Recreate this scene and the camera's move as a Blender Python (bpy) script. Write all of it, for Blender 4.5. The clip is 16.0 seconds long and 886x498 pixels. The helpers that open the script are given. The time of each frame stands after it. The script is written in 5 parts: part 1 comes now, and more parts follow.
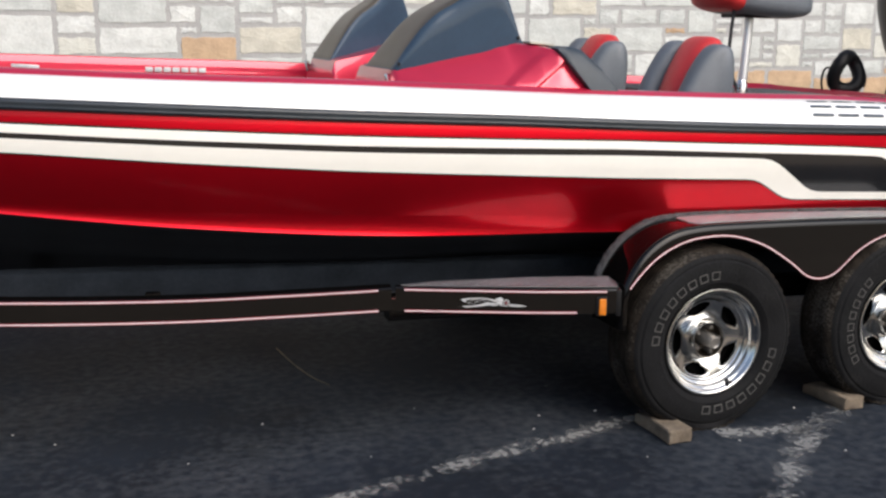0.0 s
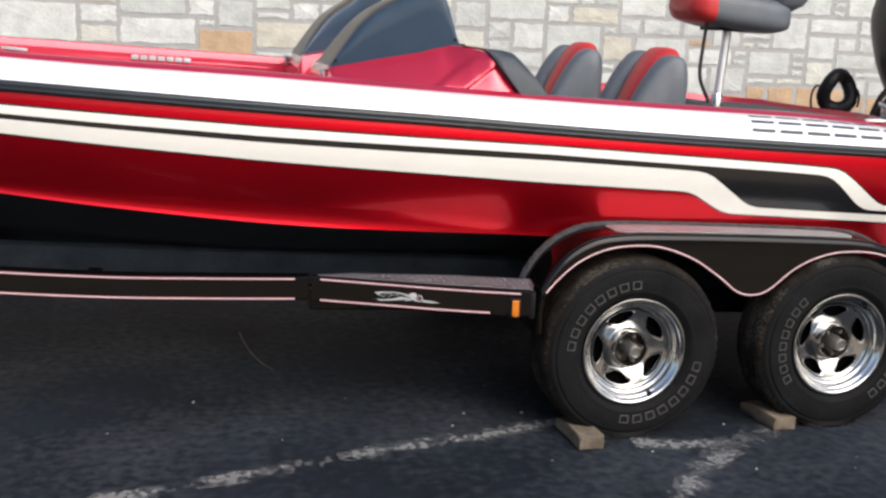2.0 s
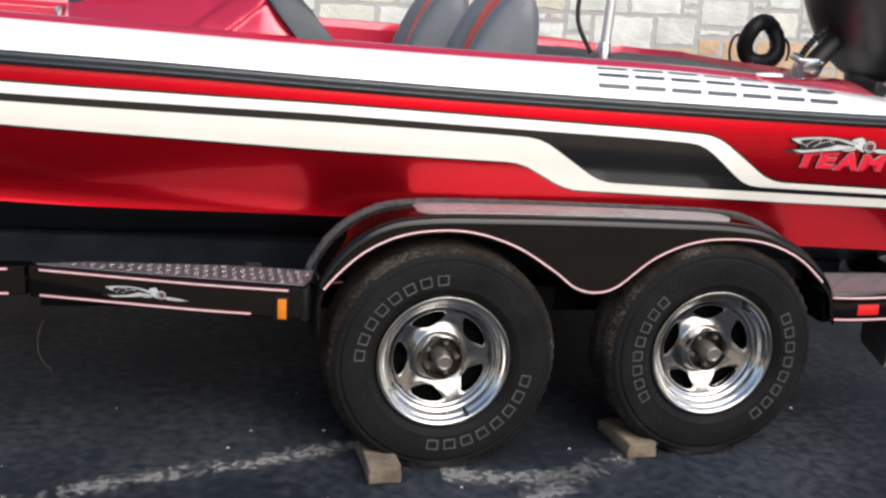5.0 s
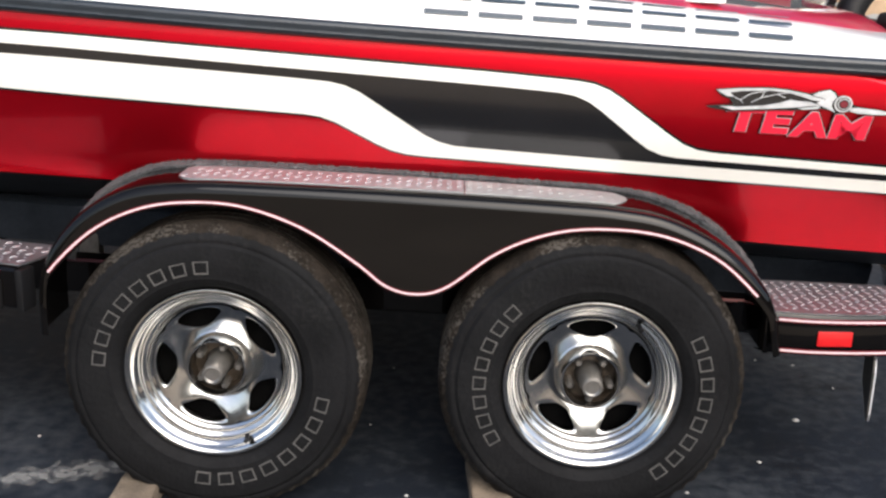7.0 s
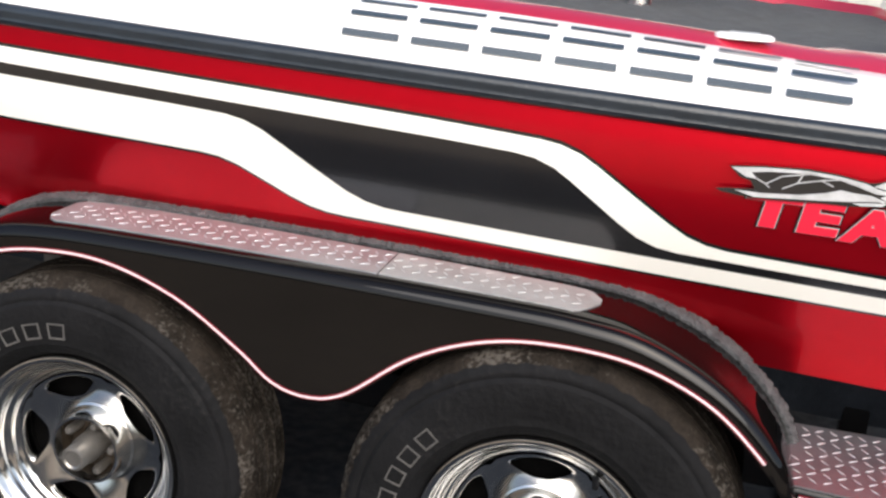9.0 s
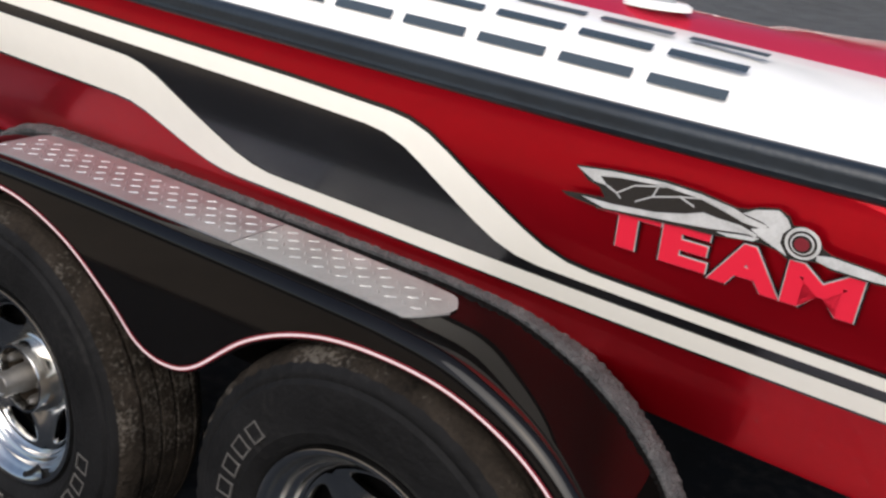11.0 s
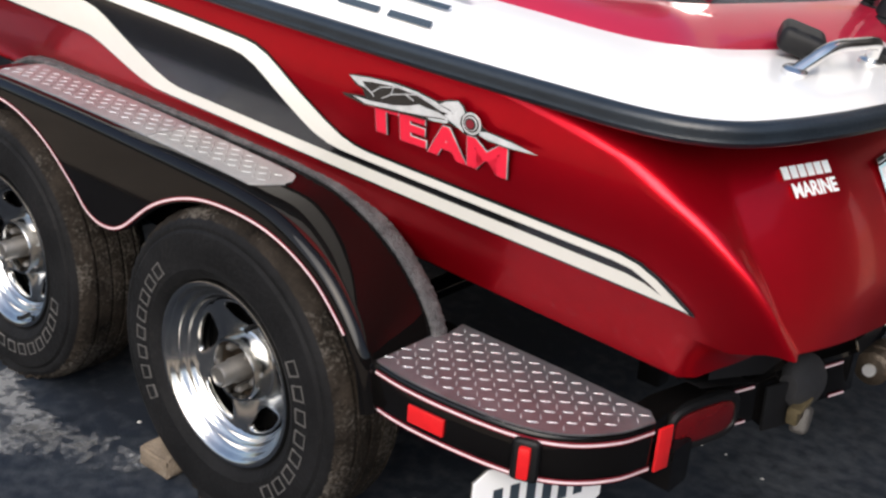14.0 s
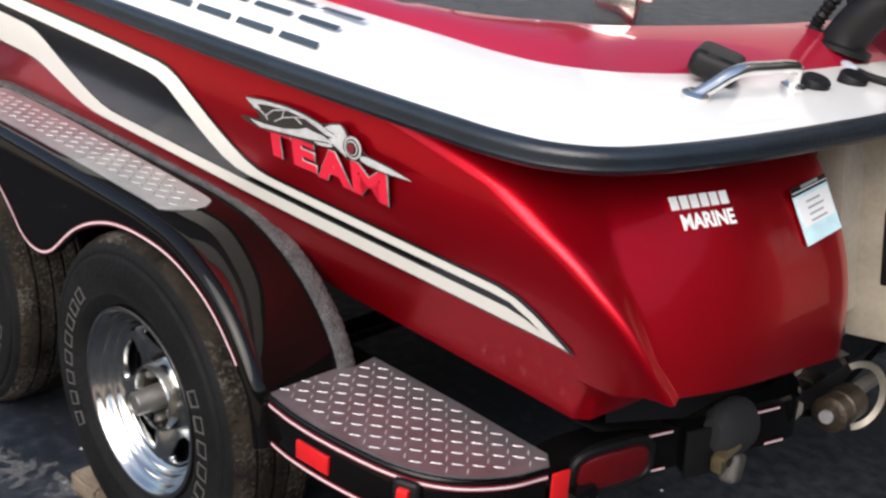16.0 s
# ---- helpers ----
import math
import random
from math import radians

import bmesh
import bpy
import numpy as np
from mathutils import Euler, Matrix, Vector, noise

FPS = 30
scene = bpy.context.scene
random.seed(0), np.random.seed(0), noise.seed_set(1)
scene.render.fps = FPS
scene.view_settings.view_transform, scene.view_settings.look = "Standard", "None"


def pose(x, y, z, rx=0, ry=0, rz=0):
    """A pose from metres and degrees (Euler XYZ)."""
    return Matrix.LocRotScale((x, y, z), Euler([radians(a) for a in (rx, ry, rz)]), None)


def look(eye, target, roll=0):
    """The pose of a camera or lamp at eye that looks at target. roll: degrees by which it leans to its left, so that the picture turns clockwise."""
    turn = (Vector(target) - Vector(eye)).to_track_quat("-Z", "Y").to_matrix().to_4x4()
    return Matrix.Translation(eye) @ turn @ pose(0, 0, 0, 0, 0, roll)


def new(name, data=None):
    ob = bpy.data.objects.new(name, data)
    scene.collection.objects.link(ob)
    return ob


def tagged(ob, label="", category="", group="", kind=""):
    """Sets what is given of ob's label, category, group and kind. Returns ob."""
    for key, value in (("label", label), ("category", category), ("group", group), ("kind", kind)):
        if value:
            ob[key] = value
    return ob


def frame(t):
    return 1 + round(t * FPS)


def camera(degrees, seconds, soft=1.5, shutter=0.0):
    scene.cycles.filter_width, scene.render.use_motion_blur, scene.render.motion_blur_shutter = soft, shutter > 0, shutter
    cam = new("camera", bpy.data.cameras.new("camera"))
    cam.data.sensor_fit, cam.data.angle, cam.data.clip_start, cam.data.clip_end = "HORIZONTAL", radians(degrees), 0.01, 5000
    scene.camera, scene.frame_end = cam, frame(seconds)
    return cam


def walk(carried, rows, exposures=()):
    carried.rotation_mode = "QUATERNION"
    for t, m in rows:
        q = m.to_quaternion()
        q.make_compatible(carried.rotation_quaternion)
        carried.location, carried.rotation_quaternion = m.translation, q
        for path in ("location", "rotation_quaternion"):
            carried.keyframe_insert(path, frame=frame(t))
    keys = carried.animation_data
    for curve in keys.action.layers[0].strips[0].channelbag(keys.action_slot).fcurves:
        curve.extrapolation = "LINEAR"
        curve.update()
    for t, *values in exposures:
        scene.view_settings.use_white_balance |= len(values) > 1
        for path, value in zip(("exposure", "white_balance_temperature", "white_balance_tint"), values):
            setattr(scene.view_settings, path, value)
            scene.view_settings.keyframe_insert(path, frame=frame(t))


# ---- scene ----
cam = camera(44.7, 16.0, soft=2.5)
PATH = [
    (0, (-2.299, -3.361, 1.539), (-1.641, -1.519, 1.126), 0.2),
    (0.5, (-2.148, -3.468, 1.55), (-1.514, -1.603, 1.207), -0.2),
    (1, (-2.064, -3.537, 1.558), (-1.415, -1.68, 1.198), -0.1),
    (1.5, (-1.918, -3.681, 1.56), (-1.326, -1.827, 1.1), 1.6),
    (2, (-1.713, -3.626, 1.536), (-1.221, -1.731, 1.128), 2.5),
    (2.5, (-1.454, -3.663, 1.554), (-1.121, -1.739, 1.122), 2.7),
    (3, (-1.223, -3.553, 1.563), (-0.777, -1.651, 1.132), 2.4),
    (3.5, (-1.112, -3.375, 1.584), (-0.58, -1.504, 1.117), 3.4),
    (4, (-1.019, -3.255, 1.532), (-0.455, -1.392, 1.075), 1.9),
    (6.5, (0.188, -2.544, 1.415), (0.244, -0.621, 0.867), 2.9),
    (7, (0.557, -2.336, 1.345), (0.536, -0.414, 0.791), 1.7),
    (7.5, (0.729, -2.134, 1.358), (0.682, -0.216, 0.794), 3.0),
    (8, (0.964, -1.963, 1.34), (0.531, -0.088, 0.794), 3.0),
    (8.5, (1.024, -1.81, 1.391), (0.655, 0.069, 0.812), 3.6),
    (11, (1.731, -1.064, 1.404), (0.684, 0.486, 0.696), 4.5),
    (11.5, (1.877, -1.103, 1.457), (0.874, 0.45, 0.694), 5.1),
    (12, (2.025, -1.127, 1.473), (1.002, 0.437, 0.761), 3.0),
    (12.5, (2.187, -1.082, 1.454), (1.093, 0.415, 0.704), 0.8),
    (13, (2.256, -1.088, 1.476), (1.19, 0.404, 0.677), 0.5),
    (13.5, (2.368, -1.173, 1.48), (1.24, 0.298, 0.729), 2.9),
    (14, (2.505, -1.278, 1.495), (1.34, 0.163, 0.742), 4.6),
    (14.5, (2.579, -1.277, 1.499), (1.404, 0.165, 0.765), 4.6),
    (15, (2.619, -1.187, 1.486), (1.358, 0.179, 0.75), 4.7),
    (15.5, (2.666, -1.074, 1.482), (1.351, 0.261, 0.781), 4.3),
    (16, (2.696, -1.0, 1.485), (1.406, 0.354, 0.776), 3.9),
]
walk(cam, [(t, look(eye, target, roll)) for t, eye, target, roll in PATH], exposures=[(0, 0.48), (1, 0.3), (2, 0.46), (4.2, 0.44), (6.3, 0.87), (8.6, 0.87), (11, 0.34), (12, 0.26), (13, 0.5), (15, 0.72), (16, 0.66)])

# ---- light and air ----
SUN_EL, SUN_AZ = 40.0, 160.0
world = bpy.data.worlds.new("sky")
scene.world = world
world.use_nodes = True
wn, wl = world.node_tree.nodes, world.node_tree.links
sky = wn.new("ShaderNodeTexSky")
sky.sky_type, sky.sun_disc = "NISHITA", False
sky.sun_elevation, sky.sun_rotation = radians(SUN_EL), radians(SUN_AZ)
sky.air_density, sky.dust_density = 1.0, 3.0
wl.new(sky.outputs["Color"], wn["Background"].inputs["Color"])
wn["Background"].inputs["Strength"].default_value = 0.15
sun = new("sun", bpy.data.lights.new("sun", "SUN"))
sun.data.energy, sun.data.angle, sun.data.color = 1.85, radians(60), (1.0, 0.97, 0.94)
az, el = radians(SUN_AZ), radians(SUN_EL)
sun.matrix_world = look((20 * math.sin(az) * math.cos(el), 20 * math.cos(az) * math.cos(el), 20 * math.sin(el)), (0, 0, 0))
scene.view_settings.exposure = 0.3


# ---- materials ----
def mat(name, color, rough=0.5, metal=0.0, coat=0.0, spread=0.0, scale=8.0, bump=0.0, bump_scale=60.0, rough_spread=0.0, spec=0.5):
    """A surface: base colour with blotches at two scales, and a fine relief."""
    m = bpy.data.materials.new(name)
    m.use_nodes = True
    n, l = m.node_tree.nodes, m.node_tree.links
    b = n["Principled BSDF"]
    b.inputs["Base Color"].default_value = (*color, 1)
    b.inputs["Roughness"].default_value = rough
    b.inputs["Metallic"].default_value = metal
    b.inputs["Coat Weight"].default_value = coat
    b.inputs["Coat Roughness"].default_value = 0.04
    b.inputs["Specular IOR Level"].default_value = spec
    co = n.new("ShaderNodeTexCoord")
    if spread:
        big, small = n.new("ShaderNodeTexNoise"), n.new("ShaderNodeTexNoise")
        big.inputs["Scale"].default_value, small.inputs["Scale"].default_value = scale, scale * 9
        big.inputs["Detail"].default_value, small.inputs["Detail"].default_value = 5, 4
        add = n.new("ShaderNodeMath")
        add.operation = "MULTIPLY_ADD"
        add.inputs[1].default_value = 0.45
        l.new(co.outputs["Object"], big.inputs["Vector"])
        l.new(co.outputs["Object"], small.inputs["Vector"])
        l.new(small.outputs["Fac"], add.inputs[0])
        l.new(big.outputs["Fac"], add.inputs[2])
        rng = n.new("ShaderNodeMapRange")
        rng.inputs["From Min"].default_value, rng.inputs["From Max"].default_value = 0.45, 1.0
        rng.inputs["To Min"].default_value, rng.inputs["To Max"].default_value = 1 - spread, 1 + spread
        l.new(add.outputs[0], rng.inputs["Value"])
        mul = n.new("ShaderNodeMix")
        mul.data_type, mul.blend_type = "RGBA", "MULTIPLY"
        mul.inputs["Factor"].default_value = 1
        mul.inputs[6].default_value = (*color, 1)
        l.new(rng.outputs[0], mul.inputs[7])
        l.new(mul.outputs[2], b.inputs["Base Color"])
        if rough_spread:
            rr = n.new("ShaderNodeMapRange")
            rr.inputs["From Min"].default_value, rr.inputs["From Max"].default_value = 0.45, 1.0
            rr.inputs["To Min"].default_value, rr.inputs["To Max"].default_value = rough - rough_spread, rough + rough_spread
            l.new(add.outputs[0], rr.inputs["Value"])
            l.new(rr.outputs[0], b.inputs["Roughness"])
    if bump:
        tex, bp = n.new("ShaderNodeTexNoise"), n.new("ShaderNodeBump")
        tex.inputs["Scale"].default_value, tex.inputs["Detail"].default_value = bump_scale, 6
        bp.inputs["Strength"].default_value, bp.inputs["Distance"].default_value = bump, 0.01
        l.new(co.outputs["Object"], tex.inputs["Vector"])
        l.new(tex.outputs["Fac"], bp.inputs["Height"])
        l.new(bp.outputs["Normal"], b.inputs["Normal"])
    return m


RED = mat("red_flake_gelcoat", (0.63, 0.0032, 0.015), 0.34, 0.86, 0.32, 0.06, 2.5, spec=0.35)
RED.node_tree.nodes["Principled BSDF"].inputs["Coat Roughness"].default_value = 0.09
REDTOP = mat("red_deck_gelcoat", (0.5, 0.012, 0.045), 0.35, 0.4, 1.0, 0.05, 2.5)
WHITE = mat("white_gelcoat", (0.8, 0.79, 0.77), 0.25, 0, 0.6, 0.03, 3)
CREAM = mat("cream_vinyl_stripe", (0.84, 0.82, 0.76), 0.3, 0, 0.4, 0.03, 4)
BLACKV = mat("black_vinyl_stripe", (0.008, 0.008, 0.009), 0.25, 0, 0.8, 0.2, 6)
BLACKV.node_tree.nodes["Principled BSDF"].inputs["Coat Roughness"].default_value = 0.14
RUBBER = mat("black_rubber_rail", (0.013, 0.018, 0.024), 0.33, 0, 0, 0.25, 10, 0.1, 120)
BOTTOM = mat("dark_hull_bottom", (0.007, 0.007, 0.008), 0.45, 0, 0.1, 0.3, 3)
BLACK = mat("black_trailer_paint", (0.0035, 0.0031, 0.003), 0.04, 0, 0, 0.2, 4, spec=0.27)
TYRE = mat("tyre_rubber", (0.0066, 0.0066, 0.007), 0.7, 0, 0, 0.5, 7, 0.3, 90, spec=0.12)
WHEEL = mat("dulled_wheel_chrome", (0.53, 0.525, 0.51), 0.16, 1.0, 0, 0.12, 9, 0, 60, 0.05)
CHROME = mat("chrome", (0.86, 0.84, 0.8), 0.2, 1.0, 0, 0.06, 9, 0, 60, 0.05)
STEEL = mat("polished_steel", (0.62, 0.61, 0.6), 0.24, 1.0, 0, 0.15, 20, 0, 60, 0.08)
POLE = mat("brushed_bright_pole", (0.8, 0.8, 0.8), 0.38, 0.75, 0, 0.08, 20)
GREASE = mat("greasy_hub", (0.055, 0.042, 0.03), 0.4, 0.5, 0, 0.6, 30, 0.3, 80)
ALU = mat("tread_plate_aluminium", (0.3, 0.305, 0.325), 0.36, 0.8, 0, 0.18, 14, 0.1, 200, 0.08)
FENDERALU = mat("bright_tread_plate", (0.42, 0.42, 0.43), 0.42, 0.65, 0, 0.16, 14, 0.1, 200, 0.08)
DULLALU = mat("dulled_tread_plate", (0.36, 0.36, 0.355), 0.48, 0.35, 0, 0.2, 14, 0.1, 200, 0.08)
BRIGHT = mat("worn_bright_lugs", (0.5, 0.51, 0.53), 0.5, 0.5, 0, 0.15, 40)
DULLLUG = mat("dulled_lugs", (0.42, 0.42, 0.415), 0.45, 0.4, 0, 0.15, 40)
CAPS = mat("dull_bearing_cap", (0.26, 0.245, 0.225), 0.36, 0.8, 0, 0.15, 40)
GREYV = mat("grey_seat_vinyl", (0.105, 0.118, 0.135), 0.45, 0, 0, 0.12, 9, 0.2, 250)
REDV = mat("red_seat_vinyl", (0.52, 0.03, 0.03), 0.42, 0, 0, 0.1, 9, 0.2, 250)
CARPET = mat("grey_deck_carpet", (0.075, 0.08, 0.085), 0.95, 0, 0, 0.3, 30, 0.7, 400)
# screen sides: the blue sky reflection is put into the base colour
SLATE = mat("sky_painted_acrylic", (0.03, 0.052, 0.082), 0.32, 0, 0.3, 0.12, 5, spec=0.15)
# screen front: the view through the tint is painted as opaque brown
SMOKE = mat("view_painted_acrylic", (0.075, 0.063, 0.048), 0.42, 0, 0.2, 0.2, 6, spec=0.2)
SLATEPAD = mat("slate_dash_pad", (0.025, 0.034, 0.044), 0.5, 0, 0, 0.2, 12, 0.15, 200)
COWL = mat("black_motor_cowling", (0.007, 0.007, 0.008), 0.42, 0, 0.1, 0.2, 4, 0.08, 200)
PLASTIC = mat("black_plastic", (0.0065, 0.0065, 0.007), 0.5, 0, 0, 0.2, 20, spec=0.22)
BEIGE = mat("dull_bracket_metal", (0.36, 0.33, 0.28), 0.45, 0.4, 0, 0.25, 12, 0.1, 80)
MOUNT = mat("cream_motor_mount", (0.36, 0.32, 0.26), 0.5, 0, 0.1, 0.2, 9, 0.1, 80)
PINK = mat("pale_pinstripe", (0.7, 0.58, 0.6), 0.4, 0, 0.3)
MAROON = mat("maroon_pinstripe", (0.15, 0.007, 0.016), 0.4, 0, 0.3)
DARKLENS = mat("dark_red_lens", (0.09, 0.002, 0.003), 0.25, 0, 0.4, 0.1, 40)
DULL = mat("dull_cast_iron", (0.09, 0.083, 0.075), 0.6, 0.3, 0, 0.4, 30, 0.3, 90)
BRASS = mat("dull_brass", (0.2, 0.16, 0.09), 0.45, 0.7, 0, 0.4, 40, 0.2, 90)
LENS = mat("red_lamp_lens", (0.55, 0.012, 0.014), 0.2, 0, 0.8, 0.1, 40)
AMBER = mat("amber_lamp_lens", (0.62, 0.18, 0.012), 0.2, 0, 0.8, 0.1, 40)
SILVER = mat("silver_decal", (0.55, 0.56, 0.57), 0.35, 0.3, 0.3, 0.25, 40)
NAVY = mat("dark_slate_lettering", (0.035, 0.05, 0.065), 0.4)
REDINK = mat("red_decal_ink", (0.75, 0.02, 0.05), 0.35, 0, 0.4)
PALEINK = mat("white_decal_ink", (0.86, 0.86, 0.86), 0.45)
TEALINK = mat("pale_teal_print", (0.55, 0.78, 0.84), 0.5, 0, 0, 0.15, 30)
GREYINK = mat("grey_print", (0.3, 0.32, 0.33), 0.5)
TYREINK = mat("raised_tyre_outline", (0.075, 0.071, 0.066), 0.6, 0, 0, 0.3, 60)
WOOD = mat("weathered_wood_block", (0.13, 0.1, 0.07), 0.85, 0, 0, 0.4, 18, 0.5, 90)
GRIT = mat("grey_fender_rubber", (0.062, 0.064, 0.067), 0.85, 0, 0, 0.4, 90, 1.0, 220)
STRAP = mat("dark_webbing", (0.014, 0.014, 0.016), 0.8, 0, 0, 0.3, 60, 0.4, 300)
PEBBLE = mat("pale_grit", (0.4, 0.39, 0.37), 0.9, 0, 0, 0.3, 40)
TREAD = mat("dusty_tread_rubber", (0.017, 0.0135, 0.0105), 0.9, 0, 0, 0.8, 16, 0.5, 90, spec=0.1)
# for the added out-of-view walls that keep the transom's reflections dark
DARKWALL = mat("dark_unseen_wall", (0.05, 0.045, 0.042), 0.9, 0, 0, 0.2, 0.8, 0.3, 30, spec=0.1)
# drum: the shade inside the wheel is put into its near-black, glossless colour
DRUM = mat("shade_black_drum", (0.003, 0.003, 0.003), 0.9, 0, 0, 0.3, 30, spec=0.0)
# bunk carpet: mottled dark blue-grey
BUNK = mat("dark_bunk_carpet", (0.024, 0.029, 0.037), 0.9, 0, 0, 0.4, 8, 0.5, 300, spec=0.2)
TANWALL = mat("tan_backdrop", (0.12, 0.09, 0.065), 0.9, 0, 0, 0.15, 0.8, 0.3, 30)
CONCRETE = mat("sunlit_tan_concrete", (0.30, 0.24, 0.175), 0.9, 0, 0, 0.25, 0.9, 0.4, 60, spec=0.2)
MORTAR = mat("grey_mortar", (0.36, 0.355, 0.345), 0.95, 0, 0, 0.12, 6, 0.4, 60)


def dusty(m, color, scale, low, high, most):
    """Lay broken patches of another colour over a surface."""
    n, l = m.node_tree.nodes, m.node_tree.links
    b = n["Principled BSDF"]
    co = n["Texture Coordinate"]
    a, c, mul, rng, mix = n.new("ShaderNodeTexNoise"), n.new("ShaderNodeTexNoise"), n.new("ShaderNodeMath"), n.new("ShaderNodeMapRange"), n.new("ShaderNodeMix")
    a.inputs["Scale"].default_value, a.inputs["Detail"].default_value = scale, 4
    c.inputs["Scale"].default_value, c.inputs["Detail"].default_value = scale * 18, 8
    mul.operation = "MULTIPLY"
    l.new(co.outputs["Object"], a.inputs["Vector"])
    l.new(co.outputs["Object"], c.inputs["Vector"])
    l.new(a.outputs["Fac"], mul.inputs[0])
    l.new(c.outputs["Fac"], mul.inputs[1])
    rng.inputs["From Min"].default_value, rng.inputs["From Max"].default_value = low, high
    rng.inputs["To Max"].default_value = most
    l.new(mul.outputs[0], rng.inputs["Value"])
    mix.data_type = "RGBA"
    l.new(rng.outputs[0], mix.inputs["Factor"])
    l.new(b.inputs["Base Color"].links[0].from_socket, mix.inputs[6])
    mix.inputs[7].default_value = (*color, 1)
    l.new(mix.outputs[2], b.inputs["Base Color"])
    return m


def asphalt():
    """Dark sealed asphalt with dusty, worn, greyer patches."""
    m = mat("sealed_asphalt", (0.0082, 0.0117, 0.0182), 0.82, 0, 0, 0.5, 1.6, 0.22, 140, 0.1, spec=0.2)
    return dusty(m, (0.05, 0.056, 0.064), 1.3, 0.2, 0.42, 0.7)


dusty(TREAD, (0.1, 0.09, 0.077), 7.0, 0.25, 0.38, 0.65)
dusty(TYRE, (0.021, 0.020, 0.0195), 5.0, 0.31, 0.45, 0.5)
dusty(WOOD, (0.22, 0.19, 0.15), 8.0, 0.22, 0.42, 0.6)
dusty(GRIT, (0.15, 0.15, 0.15), 30.0, 0.24, 0.4, 0.7)


def worn_paint():
    """Old line paint, broken up into flakes."""
    m = bpy.data.materials.new("worn_line_paint")
    m.use_nodes = True
    n, l = m.node_tree.nodes, m.node_tree.links
    b = n["Principled BSDF"]
    b.inputs["Base Color"].default_value = (0.26, 0.26, 0.255, 1)
    b.inputs["Roughness"].default_value = 0.85
    co, a, c, mx = n.new("ShaderNodeTexCoord"), n.new("ShaderNodeTexNoise"), n.new("ShaderNodeTexNoise"), n.new("ShaderNodeMath")
    at = n.new("ShaderNodeAttribute")
    at.attribute_name = "edge"
    a.inputs["Scale"].default_value, a.inputs["Detail"].default_value = 4.5, 3
    c.inputs["Scale"].default_value, c.inputs["Detail"].default_value = 38, 8
    mx.operation = "MULTIPLY"
    l.new(co.outputs["Object"], a.inputs["Vector"])
    l.new(co.outputs["Object"], c.inputs["Vector"])
    l.new(a.outputs["Fac"], mx.inputs[0])
    l.new(c.outputs["Fac"], mx.inputs[1])
    m2 = n.new("ShaderNodeMath")
    m2.operation = "MULTIPLY"
    l.new(mx.outputs[0], m2.inputs[0])
    l.new(at.outputs["Fac"], m2.inputs[1])
    r = n.new("ShaderNodeMapRange")
    r.inputs["From Min"].default_value, r.inputs["From Max"].default_value = 0.2, 0.32
    r.inputs["To Max"].default_value = 0.62
    l.new(m2.outputs[0], r.inputs["Value"])
    l.new(r.outputs[0], b.inputs["Alpha"])
    return m


def stone():
    """Cream limestone blocks, a few of them rusty; each block with its own tone."""
    m = bpy.data.materials.new("limestone_block")
    m.use_nodes = True
    n, l = m.node_tree.nodes, m.node_tree.links
    b = n["Principled BSDF"]
    b.inputs["Roughness"].default_value = 0.9
    info, co = n.new("ShaderNodeObjectInfo"), n.new("ShaderNodeTexCoord")
    ramp = n.new("ShaderNodeValToRGB")
    ramp.color_ramp.interpolation = "CONSTANT"
    tones = [(0.0, (0.5, 0.515, 0.49)), (0.2, (0.545, 0.54, 0.485)), (0.38, (0.47, 0.485, 0.465)), (0.55, (0.57, 0.58, 0.555)), (0.7, (0.51, 0.485, 0.41)), (0.8, (0.54, 0.55, 0.53)), (0.94, (0.47, 0.33, 0.21))]
    el = ramp.color_ramp.elements
    while len(el) < len(tones):
        el.new(0.5)
    for e, (p, c) in zip(el, tones):
        e.position, e.color = p, (*c, 1)
    l.new(info.outputs["Random"], ramp.inputs["Fac"])
    big, fine, add = n.new("ShaderNodeTexNoise"), n.new("ShaderNodeTexNoise"), n.new("ShaderNodeMath")
    big.inputs["Scale"].default_value, big.inputs["Detail"].default_value = 9, 6
    fine.inputs["Scale"].default_value, fine.inputs["Detail"].default_value = 55, 5
    vec = n.new("ShaderNodeVectorMath")
    l.new(co.outputs["Object"], vec.inputs[0])
    l.new(info.outputs["Location"], vec.inputs[1])
    l.new(vec.outputs[0], big.inputs["Vector"])
    l.new(vec.outputs[0], fine.inputs["Vector"])
    add.operation = "MULTIPLY_ADD"
    add.inputs[1].default_value = 0.5
    l.new(fine.outputs["Fac"], add.inputs[0])
    l.new(big.outputs["Fac"], add.inputs[2])
    r = n.new("ShaderNodeMapRange")
    r.inputs["From Min"].default_value, r.inputs["From Max"].default_value = 0.45, 1.05
    r.inputs["To Min"].default_value, r.inputs["To Max"].default_value = 0.78, 1.16
    l.new(add.outputs[0], r.inputs["Value"])
    mul = n.new("ShaderNodeMix")
    mul.data_type, mul.blend_type = "RGBA", "MULTIPLY"
    mul.inputs["Factor"].default_value = 1
    l.new(ramp.outputs["Color"], mul.inputs[6])
    l.new(r.outputs[0], mul.inputs[7])
    l.new(mul.outputs[2], b.inputs["Base Color"])
    bp = n.new("ShaderNodeBump")
    bp.inputs["Strength"].default_value, bp.inputs["Distance"].default_value = 0.45, 0.015
    l.new(add.outputs[0], bp.inputs["Height"])
    l.new(bp.outputs["Normal"], b.inputs["Normal"])
    return m


ASPHALT, PAINT, STONE = asphalt(), worn_paint(), stone()


